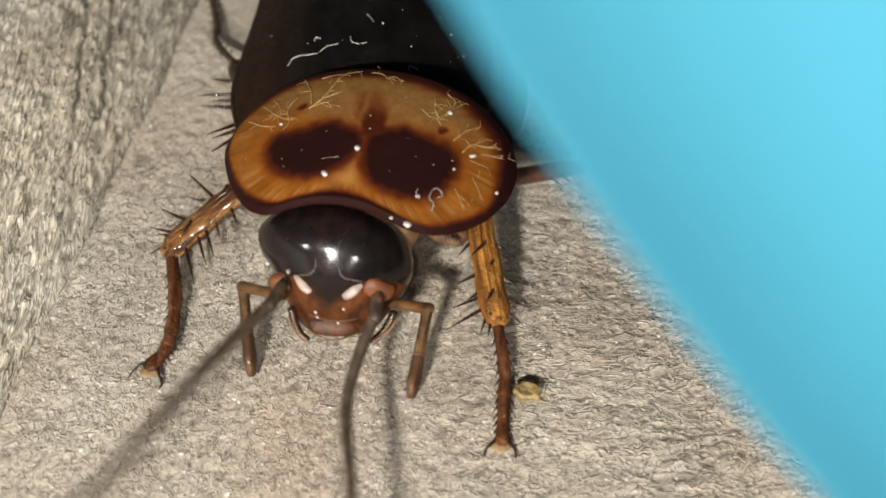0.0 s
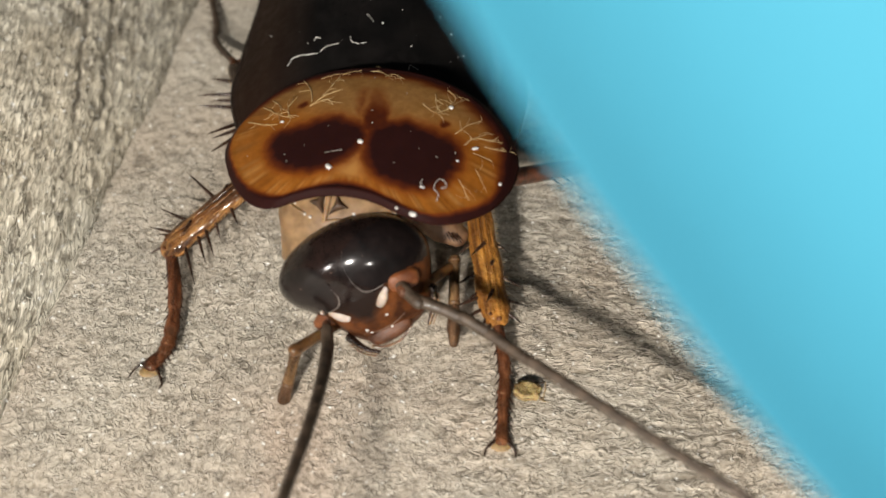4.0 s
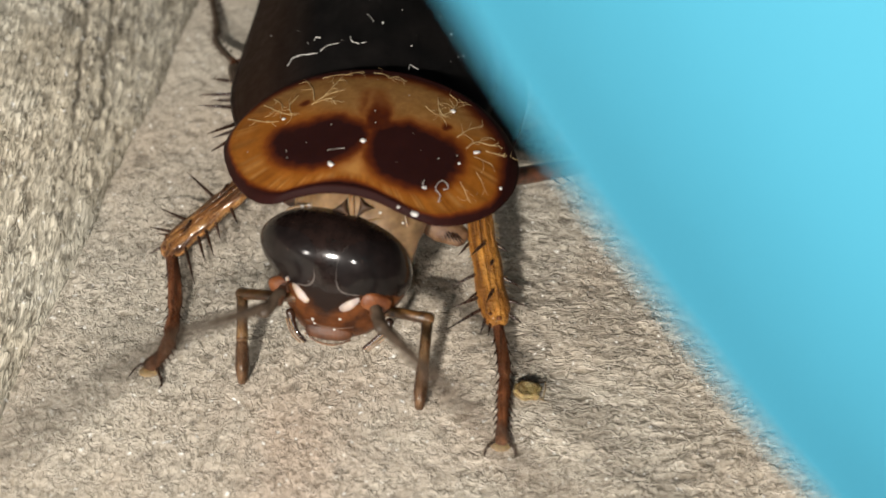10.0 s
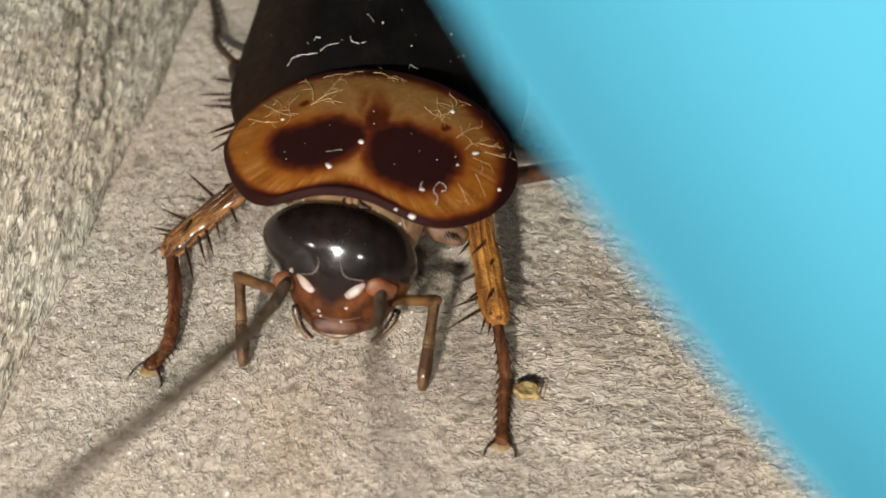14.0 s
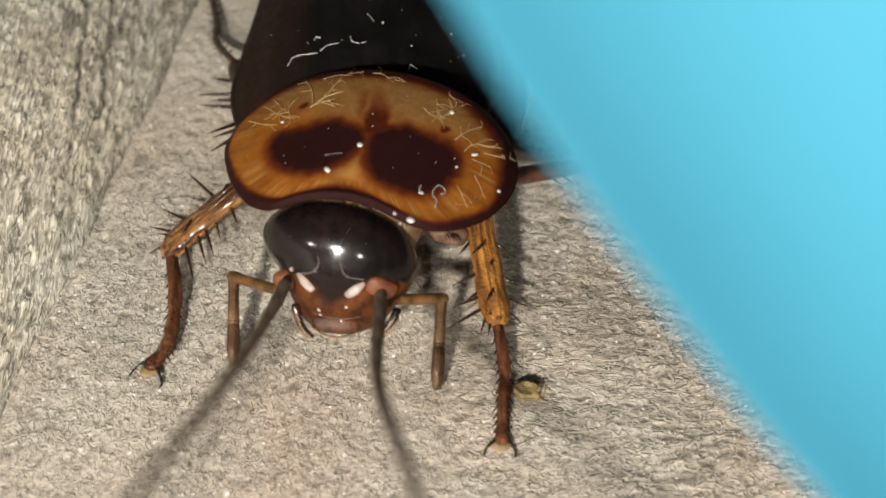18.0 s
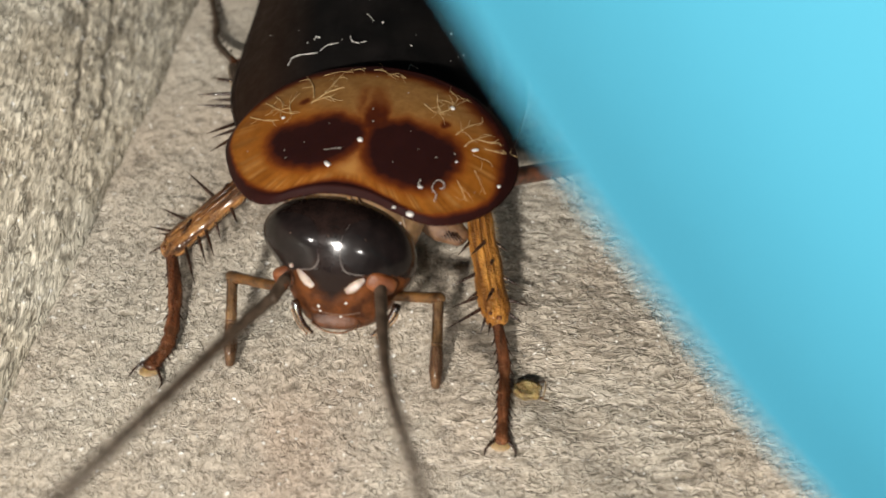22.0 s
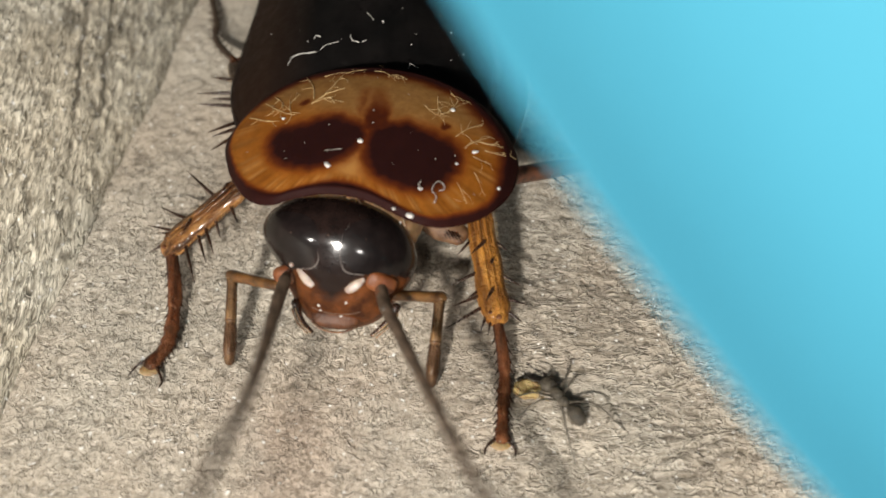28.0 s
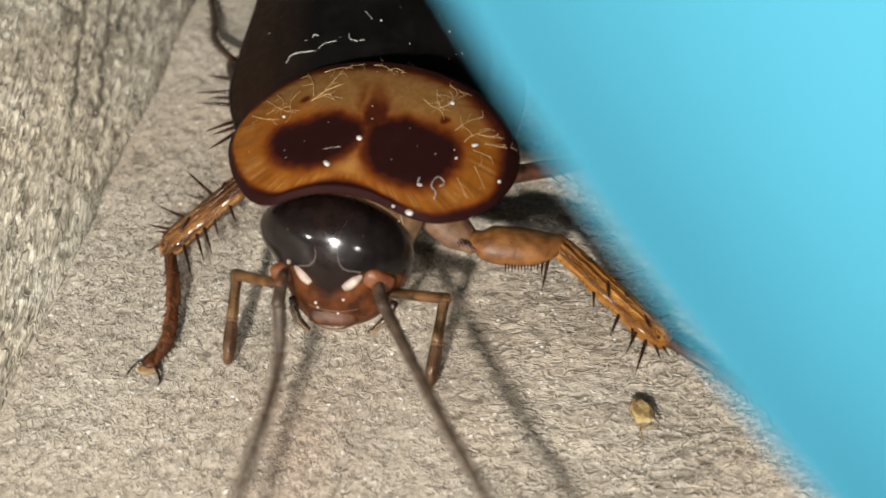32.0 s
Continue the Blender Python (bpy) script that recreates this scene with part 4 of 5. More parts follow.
# mouth feelers: three joints each
def palp(sign):
    bm = bmesh.new()
    tube(bm, [(0, -0.85, 0), (0, 0.0, 0), (0, 0.8, 0), (0, 1.25, 0)], [0.18, 0.18, 0.185, 0.21], 10)
    upper = part("maxillary_palp", bm, PALP, roach, "thin tan jointed mouth feeler")
    bm = bmesh.new()
    tube(bm, [(0, 0, 0), (0, 0.5, 0), (0, 1.1, 0), (0, 1.5, 0)], [0.20, 0.18, 0.19, 0.20], 10)
    lower = part("palp_joint", bm, PALP_MID, roach)
    for y, r in ((0.02, 0.20), (1.47, 0.195)):
        bm = bmesh.new()
        blob(bm, (0, y, 0), (r * 1.08, 0.10, r * 1.08), rings=10, around=14)
        part("joint_ring", bm, PALP, lower, "pale tan joint")
    bm = bmesh.new()
    tube(bm, [(0, 1.5, 0), (0, 1.8, 0), (0, 2.4, 0), (0, 2.85, 0)], [0.18, 0.22, 0.235, 0.16], 10)
    part("palp_tip", bm, PALP_TIP, lower)
    for k in range(10):
        bm = bmesh.new()
        a = k * 2.4
        y = 1.6 + 0.13 * k
        cone(bm, (0.18 * math.cos(a), y, 0.18 * math.sin(a)), (0.28 * math.cos(a), y + 0.14, 0.28 * math.sin(a)), 0.014, 4)
        part("bristle", bm, PALP_TIP, lower)
    return upper, lower


palps = {-1: palp(-1), 1: palp(1)}


# legs
def spines(parent, rows, material=SPINE):
    for base, tip, r in rows:
        bm = bmesh.new()
        cone(bm, base, tip, r, 7)
        part("spine", bm, material, parent, "dark pointed spine")


def tibia(length, name="tibia", shell=SHIN, stout=1.0, thorns=(), face=()):
    """A flattened shin along y with raised ridges; thorns stand off its margins, face spines lie along its upper side."""
    bm = bmesh.new()
    n = 20
    tube(bm, [(0.03 * math.sin(k * 0.9), length * k / n, 0) for k in range(n + 1)], [stout * (0.36 + 0.10 * math.sin(math.pi * min(1, k / n * 1.15) * 0.55) + 0.03 * ss(k / n, 0.75, 0.9) - 0.10 * ss(k / n, 0.93, 1.0)) for k in range(n + 1)], 20, 0.7)
    for x, z in ((0.27, 0.20), (-0.28, 0.20), (0.09, 0.29), (-0.11, 0.29)):
        tube(bm, [(x * stout * (0.9 + 0.1 * k / 19) + 0.012 * math.sin(k * 2.3 + x * 9), length * (0.04 + 0.92 * k / 19), z * stout + 0.015 * math.sin(k * 1.7 + x * 5)) for k in range(20)],
             [0.055 + 0.016 * math.sin(k * 1.3 + x * 7) for k in range(20)], 6)
    ob = part(name, bm, shell, roach, "amber brown ridged shin with dark spines")
    bm = bmesh.new()
    blob(bm, (0, length + 0.02, 0), (0.34 * stout, 0.30, 0.27), rings=12, around=16)
    part("ankle", bm, TARSUS, ob, "dark red brown ankle joint")
    for x, y, r in ((-0.06, 0.10, 0.10), (0.2, -0.1, 0.08)):
        bm = bmesh.new()
        blob(bm, (x, length + y, 0.27), (r, r * 0.9, r * 0.7), rings=8, around=12)
        part("ankle_knob", bm, TARSUS, ob, "shiny brown knob")
    rows = [((x * 0.9, y, 0.06), (u, v, z), 0.075) for x, y, u, v, z in thorns] + [((x, y, 0.30), (u, v, 0.50), 0.085) for x, y, u, v in face]
    spines(ob, rows)
    # each stout spine grows from a pale cup
    for (x, y, z), tip, r in rows:
        bm = bmesh.new()
        blob(bm, (x, y, z), (0.10, 0.10, 0.08), rings=7, around=10)
        part("spine_cup", bm, shell, ob)
    # fine hairs along the margins
    rnd = random.Random(round(length * 100))
    for side in (-1, 1):
        bm = bmesh.new()
        for k in range(26):
            y = length * (0.05 + 0.036 * k)
            cone(bm, (side * 0.40 * stout, y, 0.05), (side * (0.50 + 0.08 * rnd.random()) * stout, y + 0.10, 0.06 + 0.05 * rnd.random()), 0.012, 4)
        part("hair_fringe", bm, HAIR, ob)
    return ob


def tarsus(points, claws, name="tarsus", shell=TARSUS, stout=1.0):
    """The foot: five short joints, two curved claws and a pale pad. Points in the foot's own space."""
    bm = bmesh.new()
    line = smooth_line(points, 9)
    n = len(line)
    # five joints: a long first one and four short ones, each widening to its end
    cuts = (0.0, 0.42, 0.57, 0.68, 0.78, 1.0)
    rad = []
    for k in range(n):
        f = k / (n - 1)
        j = max(i for i in range(5) if cuts[i] <= f)
        s = (f - cuts[j]) / (cuts[j + 1] - cuts[j])
        flare = 0.05 if j == 0 else 0.10
        rad.append((0.19 + flare * s ** 0.8) * (1 - 0.3 * max(0, s - 0.9) / 0.1 * (j < 4)) * (1.12 if j == 0 else 1.0))
    tube(bm, line, [r * stout for r in rad], 14, 0.75)
    ob = part(name, bm, shell, roach, "rust brown jointed foot with two claws")
    rnd = random.Random(n)
    for k in range(4, n - 1, 2):
        for side in (-1, 1):
            p = line[k]
            bm = bmesh.new()
            cone(bm, p + Vector((side * 0.19, 0, 0.03)), p + Vector((side * (0.30 + 0.08 * rnd.random()), 0.26, 0.02)), 0.035, 5)
            part("bristle", bm, SPINE, ob)
    end = line[-1]
    for c in claws:
        bm = bmesh.new()
        c = Vector(c)
        ahead = (end - line[-2]).normalized()
        aside = (c - end) - ahead * (c - end).dot(ahead)
        cur = smooth_line([end + aside * 0.15 - ahead * 0.05, end + ahead * 0.10 + aside * 0.55 + Vector((0, 0, 0.06)), end + ahead * 0.34 + aside * 0.98 + Vector((0, 0, 0.04)), c + ahead * 0.18], 3)
        tube(bm, cur, [0.075 - 0.006 * k for k in range(len(cur))], 8)
        part("claw", bm, SPINE, ob, "dark curved claw")
    if claws:
        bm = bmesh.new()
        mid = (Vector(claws[0]) + Vector(claws[1])) / 2
        blob(bm, end.lerp(mid, 0.45), (0.34, 0.22, 0.07), rings=8, around=14)
        part("pad", bm, PAD, ob, "pale yellow foot pad")
    return ob


def local(m, points):
    """Plan points in the space of a pose given in cockroach space, in mm."""
    inv = (FROM.inverted() @ m).inverted()
    return [inv @ (Vector(p) * MM) / MM for p in points]


# front leg with its shin stretched to the side: both joints stay put
LEFT_SHIN = bone((-6.55, 1.03, 2.7), (-9.59, -0.73, 0.9))
shin_left = tibia(3.95, shell=SHIN_DARK, stout=1.1, thorns=[(0.42, 1.63, 1.82, 1.89, 0.5), (0.46, 2.90, 1.65, 3.50, 0.1), (0.40, 3.50, 1.39, 4.25, 0.1), (0.36, 3.62, 0.81, 4.05, 0.1), (-0.46, 1.33, -1.11, 1.45, 0), (-0.46, 2.50, -1.56, 2.75, 0), (-0.46, 2.85, -1.45, 3.2, -0.2),
                                (-0.42, 3.42, -2.0, 3.85, 0), (-0.3, 3.8, -0.9, 4.5, 0), (0.2, 3.9, 0.45, 4.75, 0), (-0.46, 2.05, -1.0, 2.3, -0.2)], face=[(0.09, 2.69, -0.28, 3.12), (0.24, 0.98, -0.02, 1.25)])
shin_left.matrix_basis = LEFT_SHIN
LEFT_FOOT = bone((-9.51, -0.96, 0.8), (-9.3, -4.0, 0.3))
foot_left = tarsus(local(LEFT_FOOT, [(-9.55, -0.85, 0.85), (-9.22, -2.68, 0.5), (-9.26, -4.41, 0.25), (-9.72, -5.19, 0.14)]), local(LEFT_FOOT, [(-10.35, -5.46, 0.06), (-9.27, -5.91, 0.06)]))
foot_left.matrix_basis = LEFT_FOOT

# front leg that kicks out: thigh, shin and foot are keyed
bm = bmesh.new()
tube(bm, smooth_line([(0.14, 0.15, 0), (0.24, 0.5, 0), (0.26, 1.2, 0), (0.22, 2.1, 0), (0.06, 2.75, 0)], 3), [0.40, 0.52, 0.60, 0.66, 0.70, 0.72, 0.73, 0.73, 0.70, 0.66, 0.60, 0.52, 0.44], 22, 0.8)
thigh_right = part("femur", bm, THIGH, roach, "smooth amber thigh")
comb = [((0.86 - 0.012 * k, 1.05 + 0.11 * k, -0.1), (1.34 - 0.02 * k - 0.08 * (k % 2), 1.04 + 0.11 * k, -0.2), 0.034) for k in range(11)]
comb += [((0.70, 2.30, -0.05), (1.25, 2.28, -0.25), 0.06), ((0.50, 2.55, -0.05), (1.85, 2.25, -0.3), 0.075)]
spines(thigh_right, comb)
shin_right = tibia(4.66, stout=1.1, thorns=[(0.40, 1.92, 0.95, 2.40, 0), (0.44, 3.10, 1.28, 3.40, 0), (0.44, 3.90, 1.40, 4.15, 0.1), (0.42, 4.30, 1.75, 4.85, 0), (0.30, 4.50, 0.62, 5.15, 0), (0.40, 3.70, 0.86, 3.95, 0.1), (0.15, 4.6, 0.40, 5.3, 0.2),
                                 (-0.44, 3.3, -1.0, 3.75, 0), (-0.44, 4.1, -1.15, 4.45, 0), (-0.36, 4.5, -0.85, 5.0, 0), (-0.40, 2.1, -0.8, 2.5, 0)], face=[(-0.03, 2.11, 0.55, 2.55), (-0.03, 3.76, 0.30, 4.2), (-0.16, 2.78, -0.05, 3.0)])
RIGHT_FOOT_REST = bone((1.81, -3.98, 0.95), (1.87, -8.08, 0.15))
foot_right = tarsus(local(RIGHT_FOOT_REST, [(1.80, -3.9, 1.0), (2.01, -5.5, 0.55), (1.95, -6.9, 0.3), (1.87, -8.08, 0.16)]), local(RIGHT_FOOT_REST, [(1.33, -8.40, 0.05), (2.29, -8.48, 0.05)]), stout=0.85)

bm = bmesh.new()
tube(bm, rig([(-1.4, 0.4, 3.5), (-0.3, -0.9, 3.1), (0.6, -1.6, 2.5), (1.0, -1.85, 2.4)]), [1.0, 0.85, 0.62, 0.42], 18, 0.7)
coxa = part("coxa", bm, COXA, roach, "pale tan hip joint")
spines(coxa, [((0.2 - BASE.x + 0.12 * k, -1.75 - BASE.y - 0.06 * k, 2.75), (0.35 - BASE.x + 0.14 * k, -2.1 - BASE.y - 0.06 * k, 2.6), 0.035) for k in range(7)])
bm = bmesh.new()
tube(bm, rig([(-4.0, 0.6, 3.4), (-5.2, 0.3, 3.0), (-6.0, 0.9, 2.8), (-6.7, 1.1, 2.7)]), [0.9, 0.8, 0.6, 0.4], 16, 0.7)
part("coxa", bm, RUST, roach)

# middle legs
MID_LEFT = bone((-6.9, 2.4, 2.7), (-8.35, 8.77, 1.3))
shin_mid = tibia(6.2, shell=FEELER, stout=0.62)
shin_mid.matrix_basis = MID_LEFT
wild = random.Random(31)
spines(shin_mid, [((-0.25, y, 0.05), (-0.3 - reach * math.cos(lean), y + reach * math.sin(lean), wild.uniform(-0.1, 0.5)), 0.085)
                  for y, reach, lean in ((1.0, 1.3, -0.55), (1.35, 1.0, -0.2), (1.75, 1.25, -0.45), (2.9, 1.35, 0.1), (3.4, 0.9, 0.5), (3.9, 1.4, 0.35), (4.9, 0.8, 0.6))])
MID_FOOT = bone((-8.4, 8.77, 1.2), (-10.2, 14.7, 0.2))
foot_mid = tarsus(local(MID_FOOT, [(-8.3, 8.6, 1.25), (-9.35, 10.6, 0.65), (-9.6, 12.2, 0.4), (-10.2, 14.7, 0.2)]), [], shell=FEELER, stout=0.62)
foot_mid.matrix_basis = MID_FOOT
MID_RIGHT = bone((1.6, 0.9, 2.6), (5.2, 3.0, 1.2))
bm = bmesh.new()
tube(bm, [(0, 0, 0), (0, 1.4, 0), (0, 2.8, 0), (0, 4.3, 0)], [0.30, 0.33, 0.33, 0.28], 14)
leg = part("middle_leg", bm, RUST, roach, at=MID_RIGHT)
spines(leg, [((0.3, 2.6, 0), (0.75, 2.9, -0.1), 0.05), ((0.28, 3.1, 0), (0.7, 3.45, -0.1), 0.05)])


# ---- the yellow husk by the foot, and the ant ----
def husk():
    """An empty, cracked seed skin: a bowed shell with a paler lip, a dark torn edge and two dry fibres."""
    thing = tagged(new("husk"), "yellowish dry husk crumb lying on the wood", "crumb")
    bm, rows = bmesh.new(), []
    for i in range(11):
        a = math.pi * i / 10
        row = []
        for k in range(25):
            b = 2 * math.pi * k / 24
            r = math.sin(a)
            p = Vector((0.46 * r * math.cos(b), 0.36 * r * math.sin(b), 0.06 - 0.24 * math.cos(a)))
            p += Vector((0.05 * math.sin(p.y * 17), 0.03 * math.sin(p.x * 13 + 1), 0.03 * math.sin(p.x * 19) * math.sin(p.y * 15)))
            if a > math.pi / 2:
                p.z -= 0.15 * max(0.0, 1 - (r / 0.72) ** 2)  # the top has fallen in
            p.z = max(p.z, -0.18)
            row.append(bm.verts.new(p))
        rows.append(row)
    for p, q in zip(rows, rows[1:]):
        for k in range(24):
            bm.faces.new((p[k], p[k + 1], q[k + 1], q[k]))
    bmesh.ops.remove_doubles(bm, verts=bm.verts, dist=1e-4)
    bmesh.ops.recalc_face_normals(bm, faces=bm.faces)
    part("shell", bm, HUSK, thing, "amber yellow bowed skin")
    for radius, height, thick, skin, name in ((0.97, 0.10, 0.040, PAD, "pale_lip"), (0.70, 0.20, 0.035, PAD, "ridge")):
        bm = bmesh.new()
        ring = [(0.46 * radius * math.cos(0.3 + 0.21 * k) + 0.02 * math.sin(k * 2.2), 0.36 * radius * math.sin(0.3 + 0.21 * k), height + 0.02 * math.sin(k * 1.3)) for k in range(24)]
        tube(bm, ring, [thick * (0.75 + 0.25 * math.sin(k * 0.9)) for k in range(24)], 7)
        part(name, bm, skin, thing)
    bm = bmesh.new()
    line = smooth_line([(-0.40, 0.22, 0.05), (-0.18, 0.33, 0.10), (0.12, 0.36, 0.12), (0.40, 0.28, 0.10), (0.60, 0.34, 0.08)], 4)
    tube(bm, line, [0.02 + 0.02 * math.sin(math.pi * k / (len(line) - 1)) for k in range(len(line))], 7, 0.6)
    part("dark_flake", bm, FEELER, thing, "dark torn edge")
    for line in ([(0.62, 0.36, 0.06), (0.60, 0.1, 0.0), (0.50, -0.25, -0.14)], [(0.4, -0.2, -0.1), (0.75, -0.32, -0.17), (1.1, -0.38, -0.19)]):
        bm = bmesh.new()
        pts = smooth_line(line, 4)
        tube(bm, pts, [0.022] * len(pts), 5)
        part("fibre", bm, PAD, thing, "dry pale fibre")
    return thing


crumb = husk()


def build_ant():
    """A small ant along y, its head at +y."""
    thing = tagged(new("ant"), "tiny dark grey brown ant walking on the wood", "ant")
    bm = bmesh.new()
    blob(bm, (0, -0.72, 0.38), (0.27, 0.40, 0.25), (10, 0, 0), 12, 16)
    part("gaster", bm, ANT, thing)
    bm = bmesh.new()
    blob(bm, (0, 0.26, 0.40), (0.22, 0.30, 0.20), (0, 0, 0), 10, 14)
    blob(bm, (0, -0.06, 0.37), (0.18, 0.24, 0.17), (0, 0, 0), 10, 14)
    blob(bm, (0, -0.34, 0.36), (0.09, 0.13, 0.13), (0, 0, 0), 8, 10)
    part("thorax", bm, ANT, thing)
    bm = bmesh.new()
    blob(bm, (0, 0.72, 0.38), (0.27, 0.28, 0.19), (0, 0, 0), 12, 16, 2.4)
    part("head", bm, ANT, thing)
    for side in (-1, 1):
        bm = bmesh.new()
        line = [(side * 0.10, 0.9, 0.42), (side * 0.46, 1.12, 0.6), (side * 0.34, 1.6, 0.42)]
        tube(bm, smooth_line(line, 4), [0.028] * 9, 6)
        part("antenna", bm, ANT, thing)
        for y, reach, swing in ((0.34, 1.15, 1.05), (0.10, 1.5, 0.1), (-0.1, 1.4, -1.55)):
            bm = bmesh.new()
            knee = (side * reach * 0.55, y + swing * 0.42, 0.66)
            foot = (side * reach, y + swing * 1.05, 0.03)
            tube(bm, smooth_line([(side * 0.1, y, 0.32), knee, foot], 4), [0.042, 0.042, 0.038, 0.035, 0.031, 0.028, 0.024, 0.021, 0.018], 6)
            part("leg", bm, ANT, thing)
    return thing


ant = build_ant()


# ---- what moves ----
def motions():
    # neck shield: seconds, place and turn
    shield_rows = [
        (0, -2.676, -0.589, 6.206, 5.05, -4.3, -15.27), (3, -2.676, -0.496, 6.179, 4.94, -4.5, -14.71), (3.5, -2.643, -0.431, 6.249, 3.23, -4.72, -13.42),
        (5.5, -2.513, -0.342, 6.287, 0.8, -2.71, -13.16), (7, -2.545, -0.315, 6.306, -0.2, -3.44, -12.22), (8, -2.507, -0.339, 6.279, -0.16, -2.03, -13.11),
        (12.5, -2.535, -0.32, 6.231, 0.35, -2.26, -13.7), (13.5, -2.551, -0.37, 6.246, 0.99, -2.5, -14.17), (14.5, -2.565, -0.425, 6.248, 1.43, -2.37, -13.91),
        (16.5, -2.598, -0.493, 6.254, 3.02, -3.16, -14.27), (18, -2.593, -0.5, 6.214, 2.76, -3.3, -14.42), (20, -2.593, -0.501, 6.213, 2.76, -3.3, -14.42),
        (20.5, -2.574, -0.371, 6.306, 3.2, -3.68, -14.88), (21, -2.575, -0.31, 6.301, 2.64, -3.36, -14.78), (22, -2.586, -0.381, 6.315, 1.85, -3.86, -14.96),
        (23, -2.583, -0.389, 6.289, 1.83, -3.67, -14.86), (23.5, -2.56, -0.348, 6.27, 1.93, -3.86, -15.13), (24, -2.581, -0.402, 6.296, 1.7, -3.61, -14.88),
        (25, -2.573, -0.399, 6.252, 1.81, -3.96, -15.25), (28.4, -2.582, -0.436, 6.282, 1.68, -3.55, -14.98), (28.5, -2.414, -0.299, 6.444, 5.33, -5.92, -14.24),
        (29, -2.463, -0.314, 6.459, 4.05, -5.89, -14.43), (29.5, -2.509, -0.332, 6.421, 4.51, -6.51, -14.81), (30, -2.538, -0.355, 6.393, 4.88, -6.69, -15.45),
        (31, -2.561, -0.388, 6.357, 4.98, -6.34, -15.24), (32, -2.558, -0.407, 6.337, 4.07, -5.71, -15.42)]
    walk(shield_part, [(r[0], FROM @ mm(*r[1:])) for r in shield_rows])

    # head: seconds, place and turn
    head_rows = [
        (0, -3.52, -3.36, 3.34, 38.4, 4.1, -2.0), (0.5, -3.47, -3.15, 3.22, 42.7, 5, -5.9), (1, -3.46, -3.21, 3.1, 38.4, 7.2, -4.3),
        (1.5, -3.43, -2.97, 3.07, 49.4, 3, -6.2), (2, -3.86, -3.58, 3.19, 40.4, 5.0, -16.5), (2.5, -3.69, -3.18, 2.94, 46.1, 10.8, -12.2),
        (3, -2.94, -3.87, 2.97, 43, -36.0, 17), (3.5, -2.66, -3.75, 2.9, 42, -36, 22), (5.5, -3.59, -3.31, 2.94, 46.1, 8.1, -17.1),
        (6, -2.93, -3.36, 3.21, 55, -24.1, 12.7), (6.5, -2.84, -3.73, 3.2, 42, -25, 14), (7, -3.14, -3.93, 2.9, 34.4, -2.4, 10.4),
        (7.5, -4.66, -3.6, 3.29, 31, 41, -33.6), (8, -4.48, -3.41, 3.19, 36.4, 39.5, -35.4), (8.5, -4.1, -3.3, 3.05, 41, 28, -25),
        (9, -3.72, -3.31, 3.05, 45.5, 16.2, -15.5), (9.5, -3.38, -3.29, 2.98, 52.7, 2.3, -8.7), (10, -3.54, -3.35, 3.05, 49.2, 6, -5.2),
        (11, -3.43, -3.25, 3.05, 42.6, 6.5, -6.1), (12, -3.55, -3.3, 3.23, 38, 5.7, -9), (12.5, -3.5, -3.16, 3.32, 40.1, 3.1, -3.4),
        (13, -3.44, -3.24, 3.31, 39.9, 3, -3.5), (13.5, -3.4, -3.24, 3.31, 40, 3, -3.5), (14, -3.4, -3.28, 3.3, 39.9, 3, -3.5),
        (14.5, -3.36, -3.3, 3.29, 39.9, 2.9, -3.5), (16.5, -3.44, -3.29, 3.3, 39.9, 3, -3.5), (17, -3.44, -3.25, 3.3, 39.9, 3, -3.5),
        (17.5, -3.44, -3.25, 3.3, 39.9, 3, -3.5), (18, -3.4, -3.25, 3.31, 39.9, 3, -3.5), (18.5, -3.36, -3.29, 3.3, 39.9, 3, -3.5),
        (20, -3.36, -3.29, 3.3, 39.9, 3, -3.5), (20.5, -3.49, -3.31, 3.29, 39.8, 3.1, -3.4), (21, -3.49, -3.18, 3.32, 40, 3.1, -3.4),
        (21.5, -3.4, -3.15, 3.33, 40.1, 3, -3.5), (22, -3.41, -3.12, 3.34, 40.2, 3, -3.5), (23, -3.37, -3.13, 3.34, 40.1, 3, -3.5),
        (23.5, -3.35, -3.11, 3.34, 40.2, 3, -3.5), (24, -3.37, -3.14, 3.33, 40.1, 3, -3.5), (25.5, -3.41, -3.13, 3.33, 40.1, 3, -3.5),
        (28, -3.41, -3.13, 3.33, 40.1, 3, -3.5), (28.5, -3.19, -2.91, 3.39, 40.5, 2.8, -3.7), (29, -3.25, -2.92, 3.44, 40.6, 2.9, -3.6),
        (29.5, -3.32, -2.92, 3.43, 40.6, 3, -3.6), (30, -3.39, -2.98, 3.42, 40.5, 3, -3.5), (30.5, -3.35, -3.04, 3.4, 40.4, 3, -3.5),
        (31, -3.41, -3.04, 3.4, 40.4, 3.1, -3.5), (32, -3.44, -3.1, 3.39, 40.3, 3.1, -3.5)]
    walk(head, [(r[0], FROM @ mm(*r[1:])) for r in head_rows])

    # the neck's skin is drawn along by the head
    pivot = Vector((-2.5, 0.6, 4.1)) - BASE
    neck_rows = [(r[0], mm(*pivot) @ pose(0, 0, 0, 0, 0, max(-12, min(8, -0.9 * (r[6] - 2)))) @ mm(*-pivot)) for r in head_rows]
    walk(neck_part, neck_rows)

    def head_at(t):
        """The head's pose between its rows."""
        for a, b in zip(head_rows, head_rows[1:]):
            if a[0] <= t <= b[0]:
                f = (t - a[0]) / (b[0] - a[0])
                f = f * f * (3 - 2 * f)
                return mm(*a[1:]).lerp(mm(*b[1:]), f)
        return mm(*head_rows[-1][1:])

